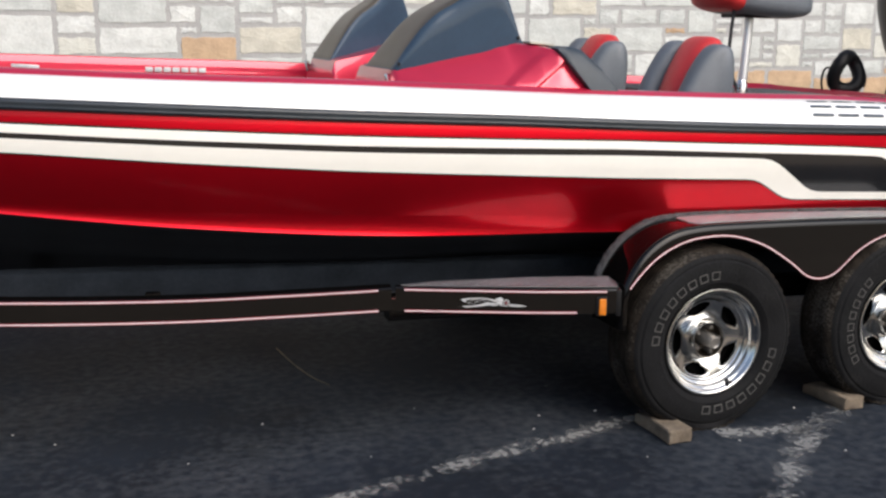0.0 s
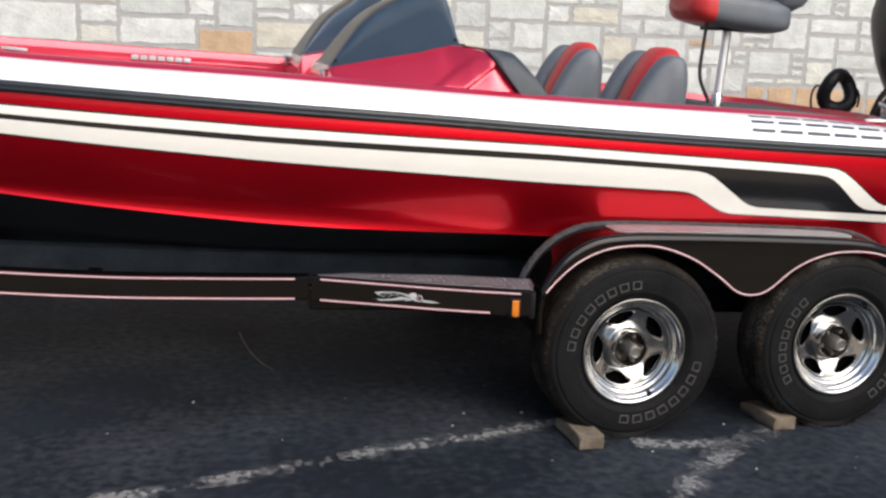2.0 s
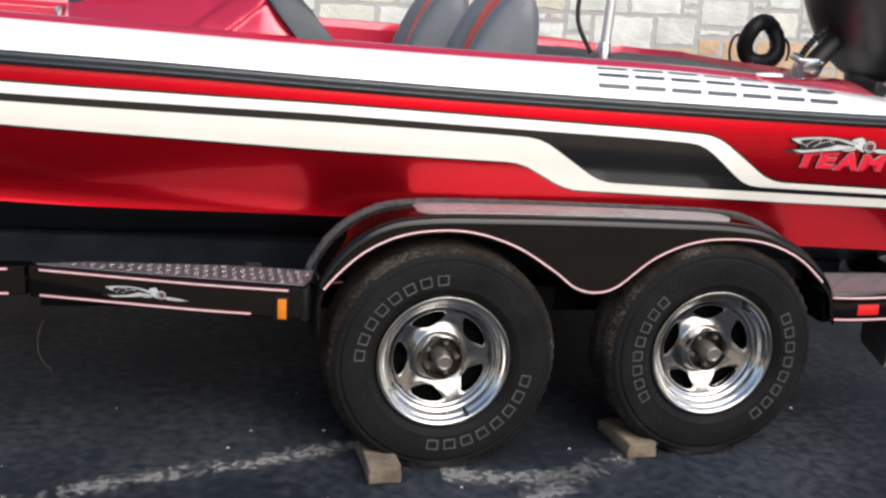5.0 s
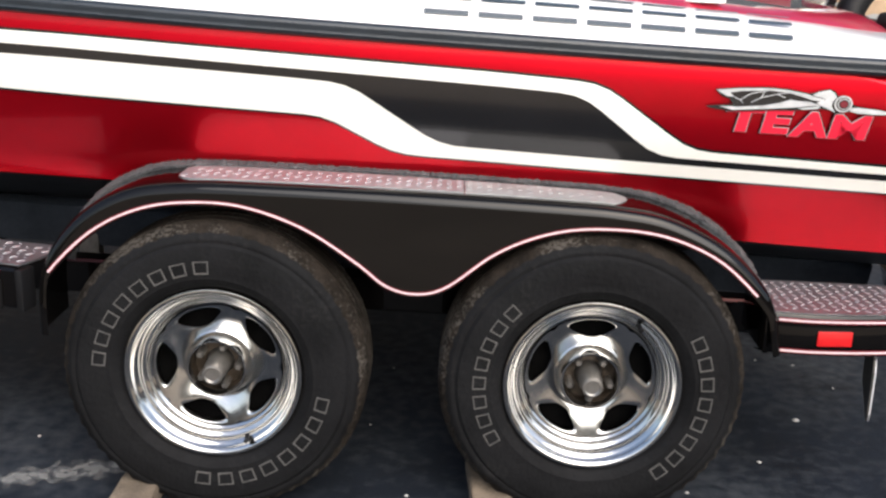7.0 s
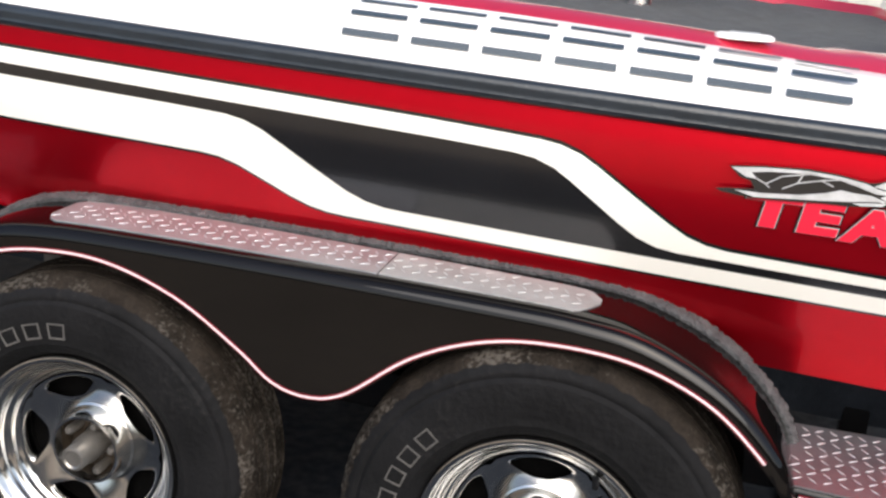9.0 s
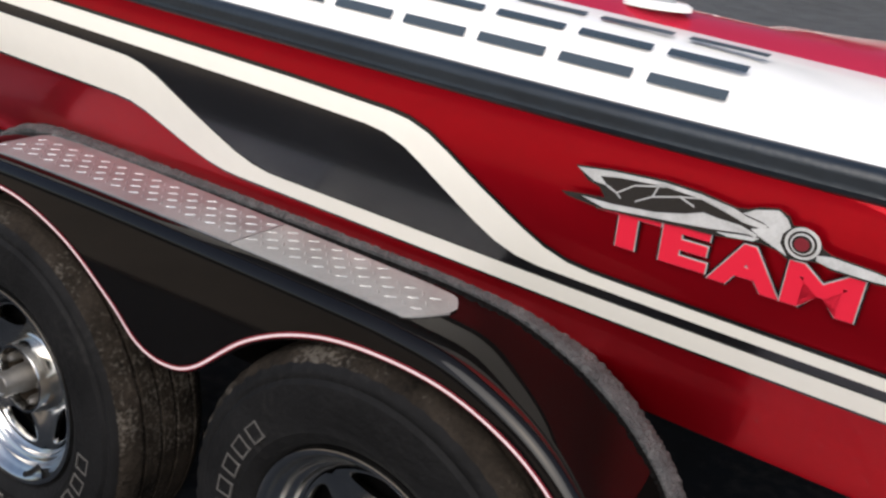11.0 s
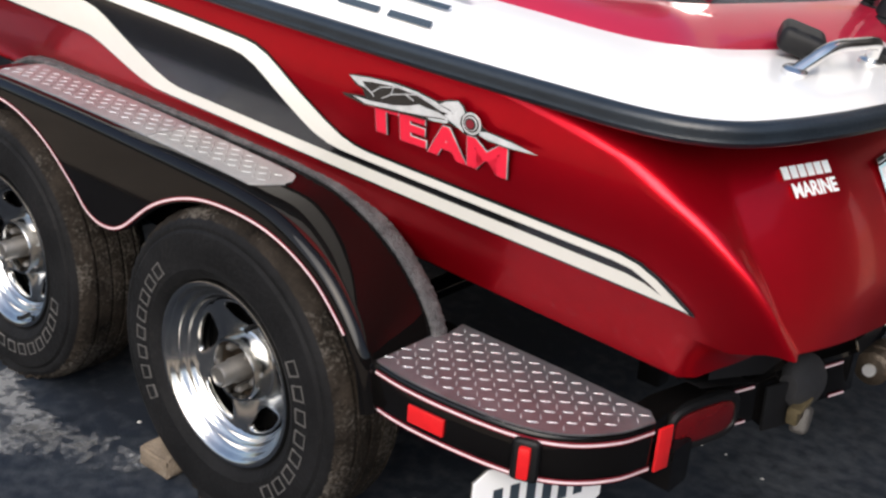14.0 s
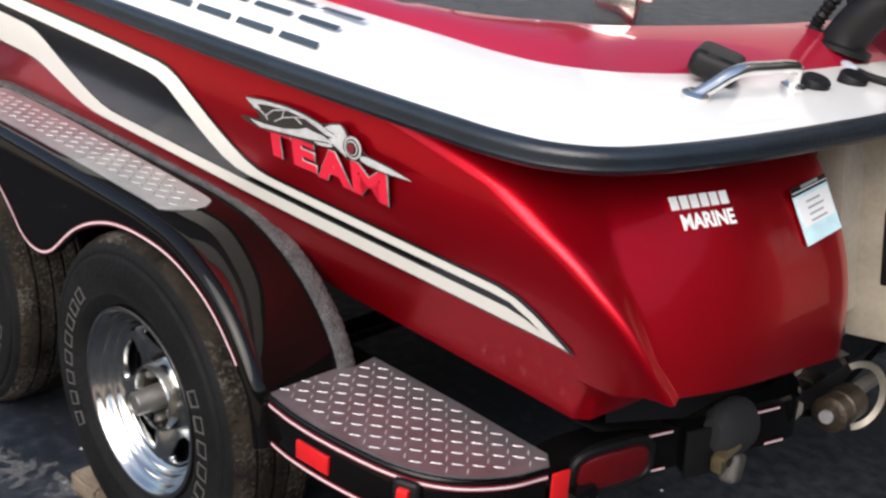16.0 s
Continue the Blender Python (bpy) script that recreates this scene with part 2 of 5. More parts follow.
# ---- mesh helpers ----
def thing(name, at, label, category, group="", kind=""):
    ob = new(name)
    ob.matrix_basis = Matrix.Translation(at)
    return tagged(ob, label, category, group, kind)


def place_of(ob):
    m = ob.matrix_parent_inverse @ ob.matrix_basis
    return place_of(ob.parent) @ m if ob.parent else ob.matrix_basis.copy()


def link_mesh(name, me, parent, label="", smooth=True):
    ob = new(name, me)
    if smooth:
        for p in me.polygons:
            p.use_smooth = True
    if parent:
        ob.parent = parent
        ob.matrix_parent_inverse = place_of(parent).inverted()
    if label:
        ob["label"] = label
    return ob


def raw(name, verts, faces, mats, parent=None, label="", index=None, smooth=True, sharp=40):
    """One mesh object from vertices in world metres and faces."""
    me = bpy.data.meshes.new(name)
    me.from_pydata([tuple(map(float, v)) for v in verts], [], [tuple(map(int, f)) for f in faces])
    for m in (mats if isinstance(mats, (list, tuple)) else [mats]):
        me.materials.append(m)
    if index is not None:
        for p, i in zip(me.polygons, index):
            p.material_index = i
    bm = bmesh.new()
    bm.from_mesh(me)
    bmesh.ops.remove_doubles(bm, verts=bm.verts, dist=1e-5)
    bmesh.ops.recalc_face_normals(bm, faces=bm.faces)
    bm.to_mesh(me)
    bm.free()
    if smooth:
        for p in me.polygons:
            p.use_smooth = True
        me.set_sharp_from_angle(angle=radians(sharp))
    return link_mesh(name, me, parent, label, False)


def part(name, bm, material, parent, label="", smooth=True, sharp=35):
    """Link a bmesh as one mesh object under a thing or a part."""
    me = bpy.data.meshes.new(name)
    bm.to_mesh(me)
    bm.free()
    for m in (material if isinstance(material, (list, tuple)) else [material]):
        me.materials.append(m)
    if smooth:
        for p in me.polygons:
            p.use_smooth = True
        me.set_sharp_from_angle(angle=radians(sharp))
    return link_mesh(name, me, parent, label, False)


def grid_faces(rows, cols, wrap_rows=False, wrap_cols=False):
    f = []
    for i in range(rows if wrap_rows else rows - 1):
        for j in range(cols if wrap_cols else cols - 1):
            a, b = i % rows, (i + 1) % rows
            c, d = j % cols, (j + 1) % cols
            f.append((a * cols + c, a * cols + d, b * cols + d, b * cols + c))
    return f


def box_bm(size, bevel=0.006, m=None, segments=2):
    bm = bmesh.new()
    bmesh.ops.create_cube(bm, size=1)
    bmesh.ops.scale(bm, vec=size, verts=bm.verts)
    if bevel:
        bmesh.ops.bevel(bm, geom=bm.edges[:], offset=bevel, segments=segments, affect="EDGES", profile=0.6)
    if m is not None:
        bm.transform(m)
    return bm


def lathe(profile, n=64, axis_at=(0, 0, 0), start=0.0, end=2 * math.pi):
    """Turn a profile of (radius, outward) about the y axis; outward is towards -y."""
    full = abs(end - start - 2 * math.pi) < 1e-6
    v = []
    for k in range(n):
        a = start + (end - start) * k / (n if full else n - 1)
        for r, o in profile:
            v.append((axis_at[0] + r * math.cos(a), axis_at[1] - o, axis_at[2] + r * math.sin(a)))
    return v, grid_faces(n, len(profile), wrap_rows=full)


def hermite(x, table):
    """Smooth monotone curve through a short table of (x, value)."""
    xs, ys = [p[0] for p in table], [p[1] for p in table]
    if x <= xs[0]:
        return ys[0] + (x - xs[0]) * (ys[1] - ys[0]) / (xs[1] - xs[0])
    if x >= xs[-1]:
        return ys[-1] + (x - xs[-1]) * (ys[-1] - ys[-2]) / (xs[-1] - xs[-2])
    d = [(ys[i + 1] - ys[i]) / (xs[i + 1] - xs[i]) for i in range(len(xs) - 1)]
    m = [d[0]] + [0 if d[i] * d[i + 1] <= 0 else 2 * d[i] * d[i + 1] / (d[i] + d[i + 1]) for i in range(len(d) - 1)] + [d[-1]]
    i = max(k for k in range(len(xs) - 1) if xs[k] <= x)
    h = xs[i + 1] - xs[i]
    t = (x - xs[i]) / h
    return ys[i] * (2 * t**3 - 3 * t * t + 1) + h * m[i] * (t**3 - 2 * t * t + t) + ys[i + 1] * (3 * t * t - 2 * t**3) + h * m[i + 1] * (t**3 - t * t)


def rounded(points, per=8):
    """A smooth curve through points of any dimension (Catmull-Rom)."""
    p = [np.array(q, float) for q in points]
    p = [2 * p[0] - p[1]] + p + [2 * p[-1] - p[-2]]
    out = []
    for i in range(1, len(p) - 2):
        for k in range(per):
            t = k / per
            out.append(0.5 * (2 * p[i] + (p[i + 1] - p[i - 1]) * t + (2 * p[i - 1] - 5 * p[i] + 4 * p[i + 1] - p[i + 2]) * t * t + (3 * p[i] - p[i - 1] - 3 * p[i + 1] + p[i + 2]) * t**3))
    out.append(p[-2])
    return out


def tube(path, radius, sides=10, flat=1.0, caps=True):
    """Vertices and faces of a tube along 3D points; radius may be a function of 0..1."""
    path = [Vector(q) for q in path]
    n = len(path)
    v, up = [], Vector((0.13, 0.21, 0.97))
    for i, q in enumerate(path):
        t = (path[min(i + 1, n - 1)] - path[max(i - 1, 0)]).normalized()
        s = t.cross(up)
        s = s.normalized() if s.length > 1e-4 else Vector((1, 0, 0))
        w = s.cross(t).normalized()
        up = w
        r = radius(i / (n - 1)) if callable(radius) else radius
        for k in range(sides):
            a = 2 * math.pi * k / sides
            v.append(q + s * (r * math.cos(a)) + w * (r * flat * math.sin(a)))
    f = grid_faces(n, sides, wrap_cols=True)
    if caps:
        f.append(tuple(range(sides))[::-1])
        f.append(tuple((n - 1) * sides + k for k in range(sides)))
    return v, f


def tube_part(name, path, radius, material, parent, label="", sides=10, flat=1.0):
    v, f = tube(path, radius, sides, flat)
    return raw(name, v, f, material, parent, label)


def mirror(verts, y0=1.19):
    return [(q[0], 2 * y0 - q[1], q[2]) for q in verts]


# ---- ground and walls ----
def ground():
    bm = bmesh.new()
    bmesh.ops.create_grid(bm, x_segments=60, y_segments=60, size=300)
    ob = part("ground", bm, ASPHALT, None, smooth=False)
    tagged(ob, "dark sealed asphalt of a parking lot", "ground", kind="structure")


def pavement():
    """The tan concrete apron that the paint and the wheels mirror."""
    ob = part("pavement", box_bm((26, 7.0, 0.02), 0.004, pose(0.5, -4.85, 0.0)), CONCRETE, None, smooth=False)
    tagged(ob, "plain tan concrete apron along the asphalt", "pavement", kind="structure")


def painted_line(name, pts, width):
    """A worn line of paint lying on the asphalt."""
    path = rounded([(*p, 0.004) for p in pts], 14)
    rows = 7
    v, edge = [], []
    for i, q in enumerate(path):
        t = Vector(path[min(i + 1, len(path) - 1)] - path[max(i - 1, 0)]).normalized()
        s = Vector((-t.y, t.x, 0))
        for k in range(rows):
            u = 2 * k / (rows - 1) - 1
            v.append(Vector(q) + s * (u * width / 2))
            edge.append((1 - u * u) * min(1, 6 * i / len(path), 6 * (len(path) - 1 - i) / len(path)) + 0.12)
    me = bpy.data.meshes.new(name)
    me.from_pydata([tuple(q) for q in v], [], grid_faces(len(path), rows))
    a = me.attributes.new("edge", "FLOAT", "POINT")
    a.data.foreach_set("value", edge)
    me.materials.append(PAINT)
    tagged(link_mesh(name, me, None), "faded and flaking white paint line on asphalt", "road marking", kind="structure")


def grit():
    """Small pale stones lying about on the asphalt."""
    rnd = random.Random(5)
    v, f = [], []
    for _ in range(90):
        x, y, r = rnd.uniform(-3, 4), rnd.uniform(-1.2, 1.2), rnd.uniform(0.002, 0.006)
        if rnd.random() < 0.08:
            r *= 2
        b = len(v)
        for a in range(5):
            v.append((x + r * math.cos(a * 1.257) * rnd.uniform(0.7, 1.5), y + r * math.sin(a * 1.257) * rnd.uniform(0.7, 1.5), 0.0))
        v.append((x, y, r * 0.8))
        f += [(b + a, b + (a + 1) % 5, b + 5) for a in range(5)]
    ob = raw("grit", v, f, PEBBLE, None, smooth=False)
    tagged(ob, "scattered pale grit lying on the asphalt", "gravel", kind="stuff")


ground()
pavement()
painted_line("parking_line", [(-2.9, -0.52), (-2.09, -0.32), (-1.35, -0.11), (-0.9, 0.024), (-0.23, 0.2), (0.1, 0.29)], 0.19)
painted_line("parking_line", [(0.75, 0.05), (0.56, -0.02), (0.25, -0.24), (-0.04, -0.52), (-0.15, -0.63), (-0.42, -0.76)], 0.22)
painted_line("parking_line", [(-0.9, -1.0), (-0.55, -0.86), (-0.3, -0.68), (-0.1, -0.62)], 0.12)
painted_line("parking_line", [(-0.1, 0.0), (0.1, -0.08), (0.3, -0.12), (0.45, -0.1), (0.62, 0.0)], 0.18)
grit()

WALL_Y = 3.9


def stone_mesh(w, h, seed):
    """A roughly squared block: rounded outline, uneven edges, pillowed face towards -y."""
    rnd = random.Random(seed)
    n = 28
    rim = []
    cut = min(w, h) * rnd.uniform(0.08, 0.24)
    for sx, sz, ax, az in ((1, 1, 0, -1), (1, -1, -1, 0), (-1, -1, 0, 1), (-1, 1, 1, 0)):
        # one side of the block, from a clipped corner to the next
        length = (h if ax == 0 else w) - 2 * cut
        for k in range(6):
            d = cut + length * k / 5
            wob = rnd.uniform(0, 0.013)
            x, z = sx * w / 2 + ax * d, sz * h / 2 + az * d
            rim.append((x - (sx if ax == 0 else 0) * wob, z - (sz if az == 0 else 0) * wob))
        a, c = sx * w / 2 + ax * (length + 2 * cut), sz * h / 2 + az * (length + 2 * cut)
        rim.append((a * (1 - 0.4 * cut / w), c * (1 - 0.4 * cut / h)))
    v, f = [], []
    for scale, y in ((1.0, 0.03), (1.0, 0.0115), (0.982, 0.0095), (0.6, 0.009)):
        for x, z in rim:
            v.append((x * scale, y + rnd.uniform(-0.001, 0.001), z * scale))
    v.append((0, 0.005, 0))
    for r in range(3):
        f += [(r * n + k, r * n + (k + 1) % n, (r + 1) * n + (k + 1) % n, (r + 1) * n + k) for k in range(n)]
    f += [(3 * n + k, 3 * n + (k + 1) % n, 4 * n) for k in range(n)]
    me = bpy.data.meshes.new("stone")
    me.from_pydata(v, [], f)
    me.materials.append(STONE)
    return me


def walls():
    bm = box_bm((16.70, 0.3, 3.6), 0, pose(-4.050, WALL_Y + 0.164, 1.8))
    wall = part("wall_north", bm, MORTAR, None, smooth=False)
    tagged(wall, "wall of cream limestone blocks in grey mortar", "wall", kind="structure")
    # unseen plain wall added on the lot's other side for low brown reflections
    bm = box_bm((70, 0.3, 2.4), 0, pose(1, -17, 1.2))
    tagged(part("unseen_wall_south", bm, TANWALL, None, smooth=False), "unseen tan wall added across the lot for low brown reflections", "wall", kind="structure")
    # added out of view: hides the bright horizon from the stern's reflections
    bm = box_bm((0.3, 36, 2.8), 0, pose(15, -1, 1.4))
    tagged(part("unseen_wall_east", bm, DARKWALL, None, smooth=False), "unseen dark wall added at the lot end to darken reflections", "wall", kind="structure")
    # also added and unseen: gives the transom something dark to mirror
    bm = box_bm((10.90, 0.3, 6), 0, pose(9.750, WALL_Y + 0.75, 3))
    tagged(part("unseen_wall_corner", bm, DARKWALL, None, smooth=False), "unseen dark wall set back by the stone wall to darken reflections", "wall", kind="structure")
    return wall


WALL = walls()


def blocks(x0, x1, z0, z1, seed):
    """A random ashlar pattern: cells of a small grid taken up by blocks of mixed size."""
    rnd = random.Random(seed)
    cw, ch = 0.063, 0.066
    nx, nz = int((x1 - x0) / cw), int((z1 - z0) / ch)
    used = np.zeros((nx, nz), bool)
    out = []
    for j in range(nz):
        for i in range(nx):
            if used[i, j]:
                continue
            h = rnd.choice([1, 2, 3, 3, 4, 4])
            w = rnd.choice([3, 4, 5, 6, 7, 7, 8]) if h > 1 else rnd.choice([2, 3, 4])
            h, w = min(h, nz - j), min(w, nx - i)
            ww = 1
            while ww < w and not used[i + ww, j]:
                ww += 1
            if ww >= 2:
                rest = 0
                while i + ww + rest < nx and not used[i + ww + rest, j] and rest < 2:
                    rest += 1
                if rest == 1:
                    ww += 1
            hh = 1
            while hh < h and not used[i:i + ww, j + hh].any():
                hh += 1
            hh = max(1, min(hh, int(ww * cw / ch / rnd.uniform(1.05, 1.5))))
            used[i:i + ww, j:j + hh] = True
            out.append((x0 + (i + ww / 2) * cw, z0 + (j + hh / 2) * ch, ww * cw - rnd.uniform(0.014, 0.028), hh * ch - rnd.uniform(0.014, 0.026)))
    return out


# ---- the boat: lines of the hull ----
MID = 1.19


def rail_y(x):
    return hermite(x, [(-4.15, 1.17), (-4.0, 0.95), (-3.4, 0.60), (-2.6, 0.32), (-1.8, 0.18), (-1.0, 0.115), (0.0, 0.1), (1.0, 0.1), (1.75, 0.115)])


def rail_z(x):
    return hermite(x, [(-4.15, 1.36), (-2.4, 1.283), (-1.94, 1.260), (-1.4, 1.232), (-0.8, 1.203), (-0.37, 1.178), (0.1, 1.153), (0.62, 1.130), (1.22, 1.106), (1.75, 1.088)])


def knuckle_z(x):
    return hermite(x, [(-4.15, 1.15), (-2.47, 0.957), (-1.95, 0.910), (-1.38, 0.874), (-1.0, 0.856), (-0.3, 0.818), (1.14, 0.742), (1.85, 0.716)])


def chine_z(x):
    return hermite(x, [(-4.15, 1.12), (-2.47, 0.911), (-1.94, 0.851), (-1.37, 0.801), (-0.99, 0.779), (-0.3, 0.75), (1.22, 0.640), (1.83, 0.604)])


def side_y(x, z):
    top, low = rail_z(x) - 0.015, knuckle_z(x)
    u = (top - z) / (top - low)
    return rail_y(x) + 0.02 + 0.1 * u * abs(u) - 0.06 * u * (1 - u) ** 2 * (0 < u < 1)


def on_side(x, z, proud=0.0):
    """A point on the port topside, lifted off it by proud metres."""
    e = 0.01
    nz = (side_y(x, z + e) - side_y(x, z - e)) / (2 * e)
    nx = (side_y(x + e, z) - side_y(x - e, z)) / (2 * e)
    n = Vector((nx, -1, nz)).normalized()
    return Vector((x, side_y(x, z), z)) + n * proud


CORNER = [(1.62, 0.112, 1.0925), (1.72, 0.116, 1.090), (1.81, 0.138, 1.089), (1.88, 0.20, 1.090), (1.94, 0.34, 1.094), (1.985, 0.53, 1.098), (2.015, 0.8, 1.097), (2.025, 1.19, 1.096)]
EDGE = [(1.40, 0.315, 1.175), (1.50, 0.34, 1.163), (1.575, 0.37, 1.155), (1.63, 0.415, 1.15), (1.66, 0.51, 1.139), (1.698, 0.645, 1.131), (1.765, 0.86, 1.126), (1.815, 1.19, 1.126)]
INNER = [(1.28, 0.375, 1.208), (1.37, 0.41, 1.203), (1.45, 0.46, 1.201), (1.52, 0.525, 1.2), (1.548, 0.60, 1.194), (1.585, 0.74, 1.19), (1.645, 0.98, 1.186), (1.685, 1.19, 1.186)]


def edge_y(x):
    return hermite(x, [(-4.15, 1.18), (-4.0, 1.06), (-3.4, 0.71), (-2.5, 0.39), (-1.8, 0.275), (-1.0, 0.215), (0.0, 0.205), (0.7, 0.22), (1.0, 0.24), (1.4, 0.315)])


def edge_z(x):
    return hermite(x, [(-4.15, 1.44), (-2.4, 1.371), (-1.93, 1.349), (-1.38, 1.328), (-1.0, 1.309), (-0.32, 1.274), (0.16, 1.254), (0.7, 1.234), (1.0, 1.214), (1.4, 1.175)])


def deck_lines():
    """The rail, the inner edge of the white band and the inner edge of the red coaming, station by station."""
    a, b, c = [], [], []
    for k in range(66):
        x = -4.14 + (1.56 + 4.14) * k / 65
        a.append((x, rail_y(x), rail_z(x)))
        xe = -4.05 + (1.34 + 4.05) * k / 65
        b.append((xe, edge_y(xe), edge_z(xe)))
        xi = -3.95 + (1.24 + 3.95) * k / 65
        wide = 0.06 + 0.03 * max(0, min(1, (xi - 0.2) / 1.0))
        c.append((xi, min(edge_y(xi) + wide, MID - 0.001), edge_z(xi) + 0.012))
    a += [tuple(q) for q in rounded(CORNER, 6)]
    b += [tuple(q) for q in rounded(EDGE, 6)]
    c += [tuple(q) for q in rounded(INNER, 6)]
    return [[Vector(q) for q in s] for s in (a, b, c)]


RAIL, WHITE_EDGE, COAMING = deck_lines()


def both(name, verts, faces, material, parent, label="", **kw):
    """A part on the port side and its mirror image on the starboard side."""
    raw(name, verts, faces, material, parent, label, **kw)
    raw(name, mirror(verts), [f[::-1] for f in faces], material, parent, label, **kw)


def low_z(x):
    """The knuckle, which rises a little past the end of the chine."""
    t = max(0.0, min(1.0, (x - 1.88) / 0.10))
    return knuckle_z(min(x, 1.85)) + 0.036 * t * t * (3 - 2 * t)


def end_x(z):
    """Where the topside ends at its aft ridge, by height."""
    return hermite(z, [(0.70, 2.022), (0.775, 2.0), (0.885, 1.947), (0.96, 1.875), (1.0, 1.80), (1.05, 1.707), (1.09, 1.635)])


def transom_x(y, z):
    """The transom leans out under the rail, stands upright lower down, and turns forward at its outer end."""
    base = 2.014 - 1.35 * max(0.0, z - 0.72) ** 2
    turn = hermite(y, [(0.2, -0.15), (0.257, -0.108), (0.36, -0.045), (0.46, 0.0), (0.6, 0.008), (0.8, 0.028)])
    return base + turn * (0.08 + 1.0 * max(0.0, z - 0.72) / 0.37)


def build_hull(boat):
    # topside, flat quarter facet and transom lobe, row by row from the rail down
    rows, cols, v = 19, 92, []
    lobe = [0.1, 0.16, 0.24, 0.34, 0.44, 0.54, 0.66, 0.78, 0.86, 0.92, 0.96, 0.985, 1.0]

    def side_point(x, u):
        z = rail_z(min(x, 1.75)) - 0.012 + (low_z(x) - rail_z(min(x, 1.75)) + 0.012) * u
        return Vector((x, side_y(min(x, 1.9), z), z))

    def bow(p, q, r, steps):
        return [p * (1 - t) ** 2 + q * 2 * t * (1 - t) + r * t * t for t in steps]
    for i in range(rows):
        u = i / (rows - 1)
        xe = end_x(1.089 + (0.752 - 1.089) * u)
        blur = max(0.0, 1 - u / 0.16)
        soft = 0.03 + 0.02 * (1 - u) + 0.2 * blur
        for j in range(cols):
            v.append(side_point(-4.14 + (xe - soft + 4.14) * (1 - (1 - j / (cols - 1)) ** 1.25), u))
        a = side_point(xe, u)
        y2 = max(a.y + 0.035, hermite(a.z, [(0.75, 0.235), (0.80, 0.225), (0.90, 0.225), (1.0, 0.26), (1.09, 0.285)]))
        inner = 0.775 + 0.03 * u

        def lobe_point(t):
            y = y2 + (inner - y2) * t
            z = a.z - 0.16 * u * (y - y2)
            r = max(0, (t - 0.86) / 0.14)
            return Vector((transom_x(y, z) - 0.06 * (1 - math.sqrt(max(0, 1 - r * r))), y, z))
        b = lobe_point(0.0)
        v += bow(v[-1], a, a.lerp(b, 0.3 + 0.3 * blur), (0.25, 0.5, 0.75, 1.0))
        v += bow(b.lerp(a, 0.1 + 0.25 * blur), b, lobe_point(0.02 + 0.07 * blur), (0.0, 0.35, 0.7, 1.0))
        v += [lobe_point(t) for t in lobe]
        v.append(Vector((1.75, inner + 0.005, v[-1].z)))
    width = cols + 8 + len(lobe) + 1
    label = "deep red metal-flake hull side and transom with a glossy coat"
    hull = raw("hull", v, grid_faces(rows, width), RED, boat, label, sharp=65)
    raw("hull", mirror(v, MID), grid_faces(rows, width), RED, boat, label, sharp=65)
    cols = 90
    # lower band between knuckle and chine
    v = []
    for i in range(8):
        w = i / 7
        for j in range(cols):
            x = -4.14 + (1.955 + 4.14) * (1 - (1 - j / (cols - 1)) ** 1.4)
            zk, zc = low_z(x), chine_z(x)
            t = max(0.0, min(1.0, (x - 1.80) / 0.15))
            zc += (zk - zc) * (1 - (1 - t) ** 1.3)
            fl = rail_y(x) + 0.12
            k = max(0.0, min(1.0, (x + 1.2) / 2.4))
            v.append((x, min(fl + 0.06 * k * w + 0.016 * (1 - k) * (2 * w - w * w) - 0.006 * (1 - k) * w ** 4, MID), zk + (zc - zk) * w))
    both("chine_band", v, grid_faces(8, cols), RED, boat)
    # bottom with two strakes
    v = []
    for i in range(9):
        w = i / 8
        for j in range(cols):
            x = -4.14 + (1.83 + 4.14) * j / (cols - 1)
            yc = min(rail_y(x) + 0.12 + 0.06 * max(0.0, min(1.0, (x + 1.2) / 2.4)), MID)
            v.append((x, yc + (MID - yc) * w, chine_z(x) - (0.29 + 0.06 * max(0, -x)) * w * min(1, (MID - yc) / 0.5) - (0.012 if i in (3, 6) else 0)))
    both("hull_bottom", v, grid_faces(9, cols), BOTTOM, boat, "black hull bottom in shade")
    raw("bottom_end", [(1.825, 0.33, 0.606), (1.825, 0.30, 0.74), (1.825, 2 * MID - 0.30, 0.74), (1.825, 2 * MID - 0.33, 0.606), (1.825, MID, 0.33)], [(0, 1, 2, 3, 4)], BOTTOM, boat, smooth=False)
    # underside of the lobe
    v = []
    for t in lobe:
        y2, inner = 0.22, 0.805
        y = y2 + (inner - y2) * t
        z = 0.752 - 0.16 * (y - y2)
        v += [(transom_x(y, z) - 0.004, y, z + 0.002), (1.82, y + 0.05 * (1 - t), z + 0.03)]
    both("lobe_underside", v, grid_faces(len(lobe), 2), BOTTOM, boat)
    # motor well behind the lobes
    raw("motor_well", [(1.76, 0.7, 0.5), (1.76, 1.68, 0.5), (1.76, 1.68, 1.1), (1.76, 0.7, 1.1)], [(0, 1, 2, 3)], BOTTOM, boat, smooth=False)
    return hull


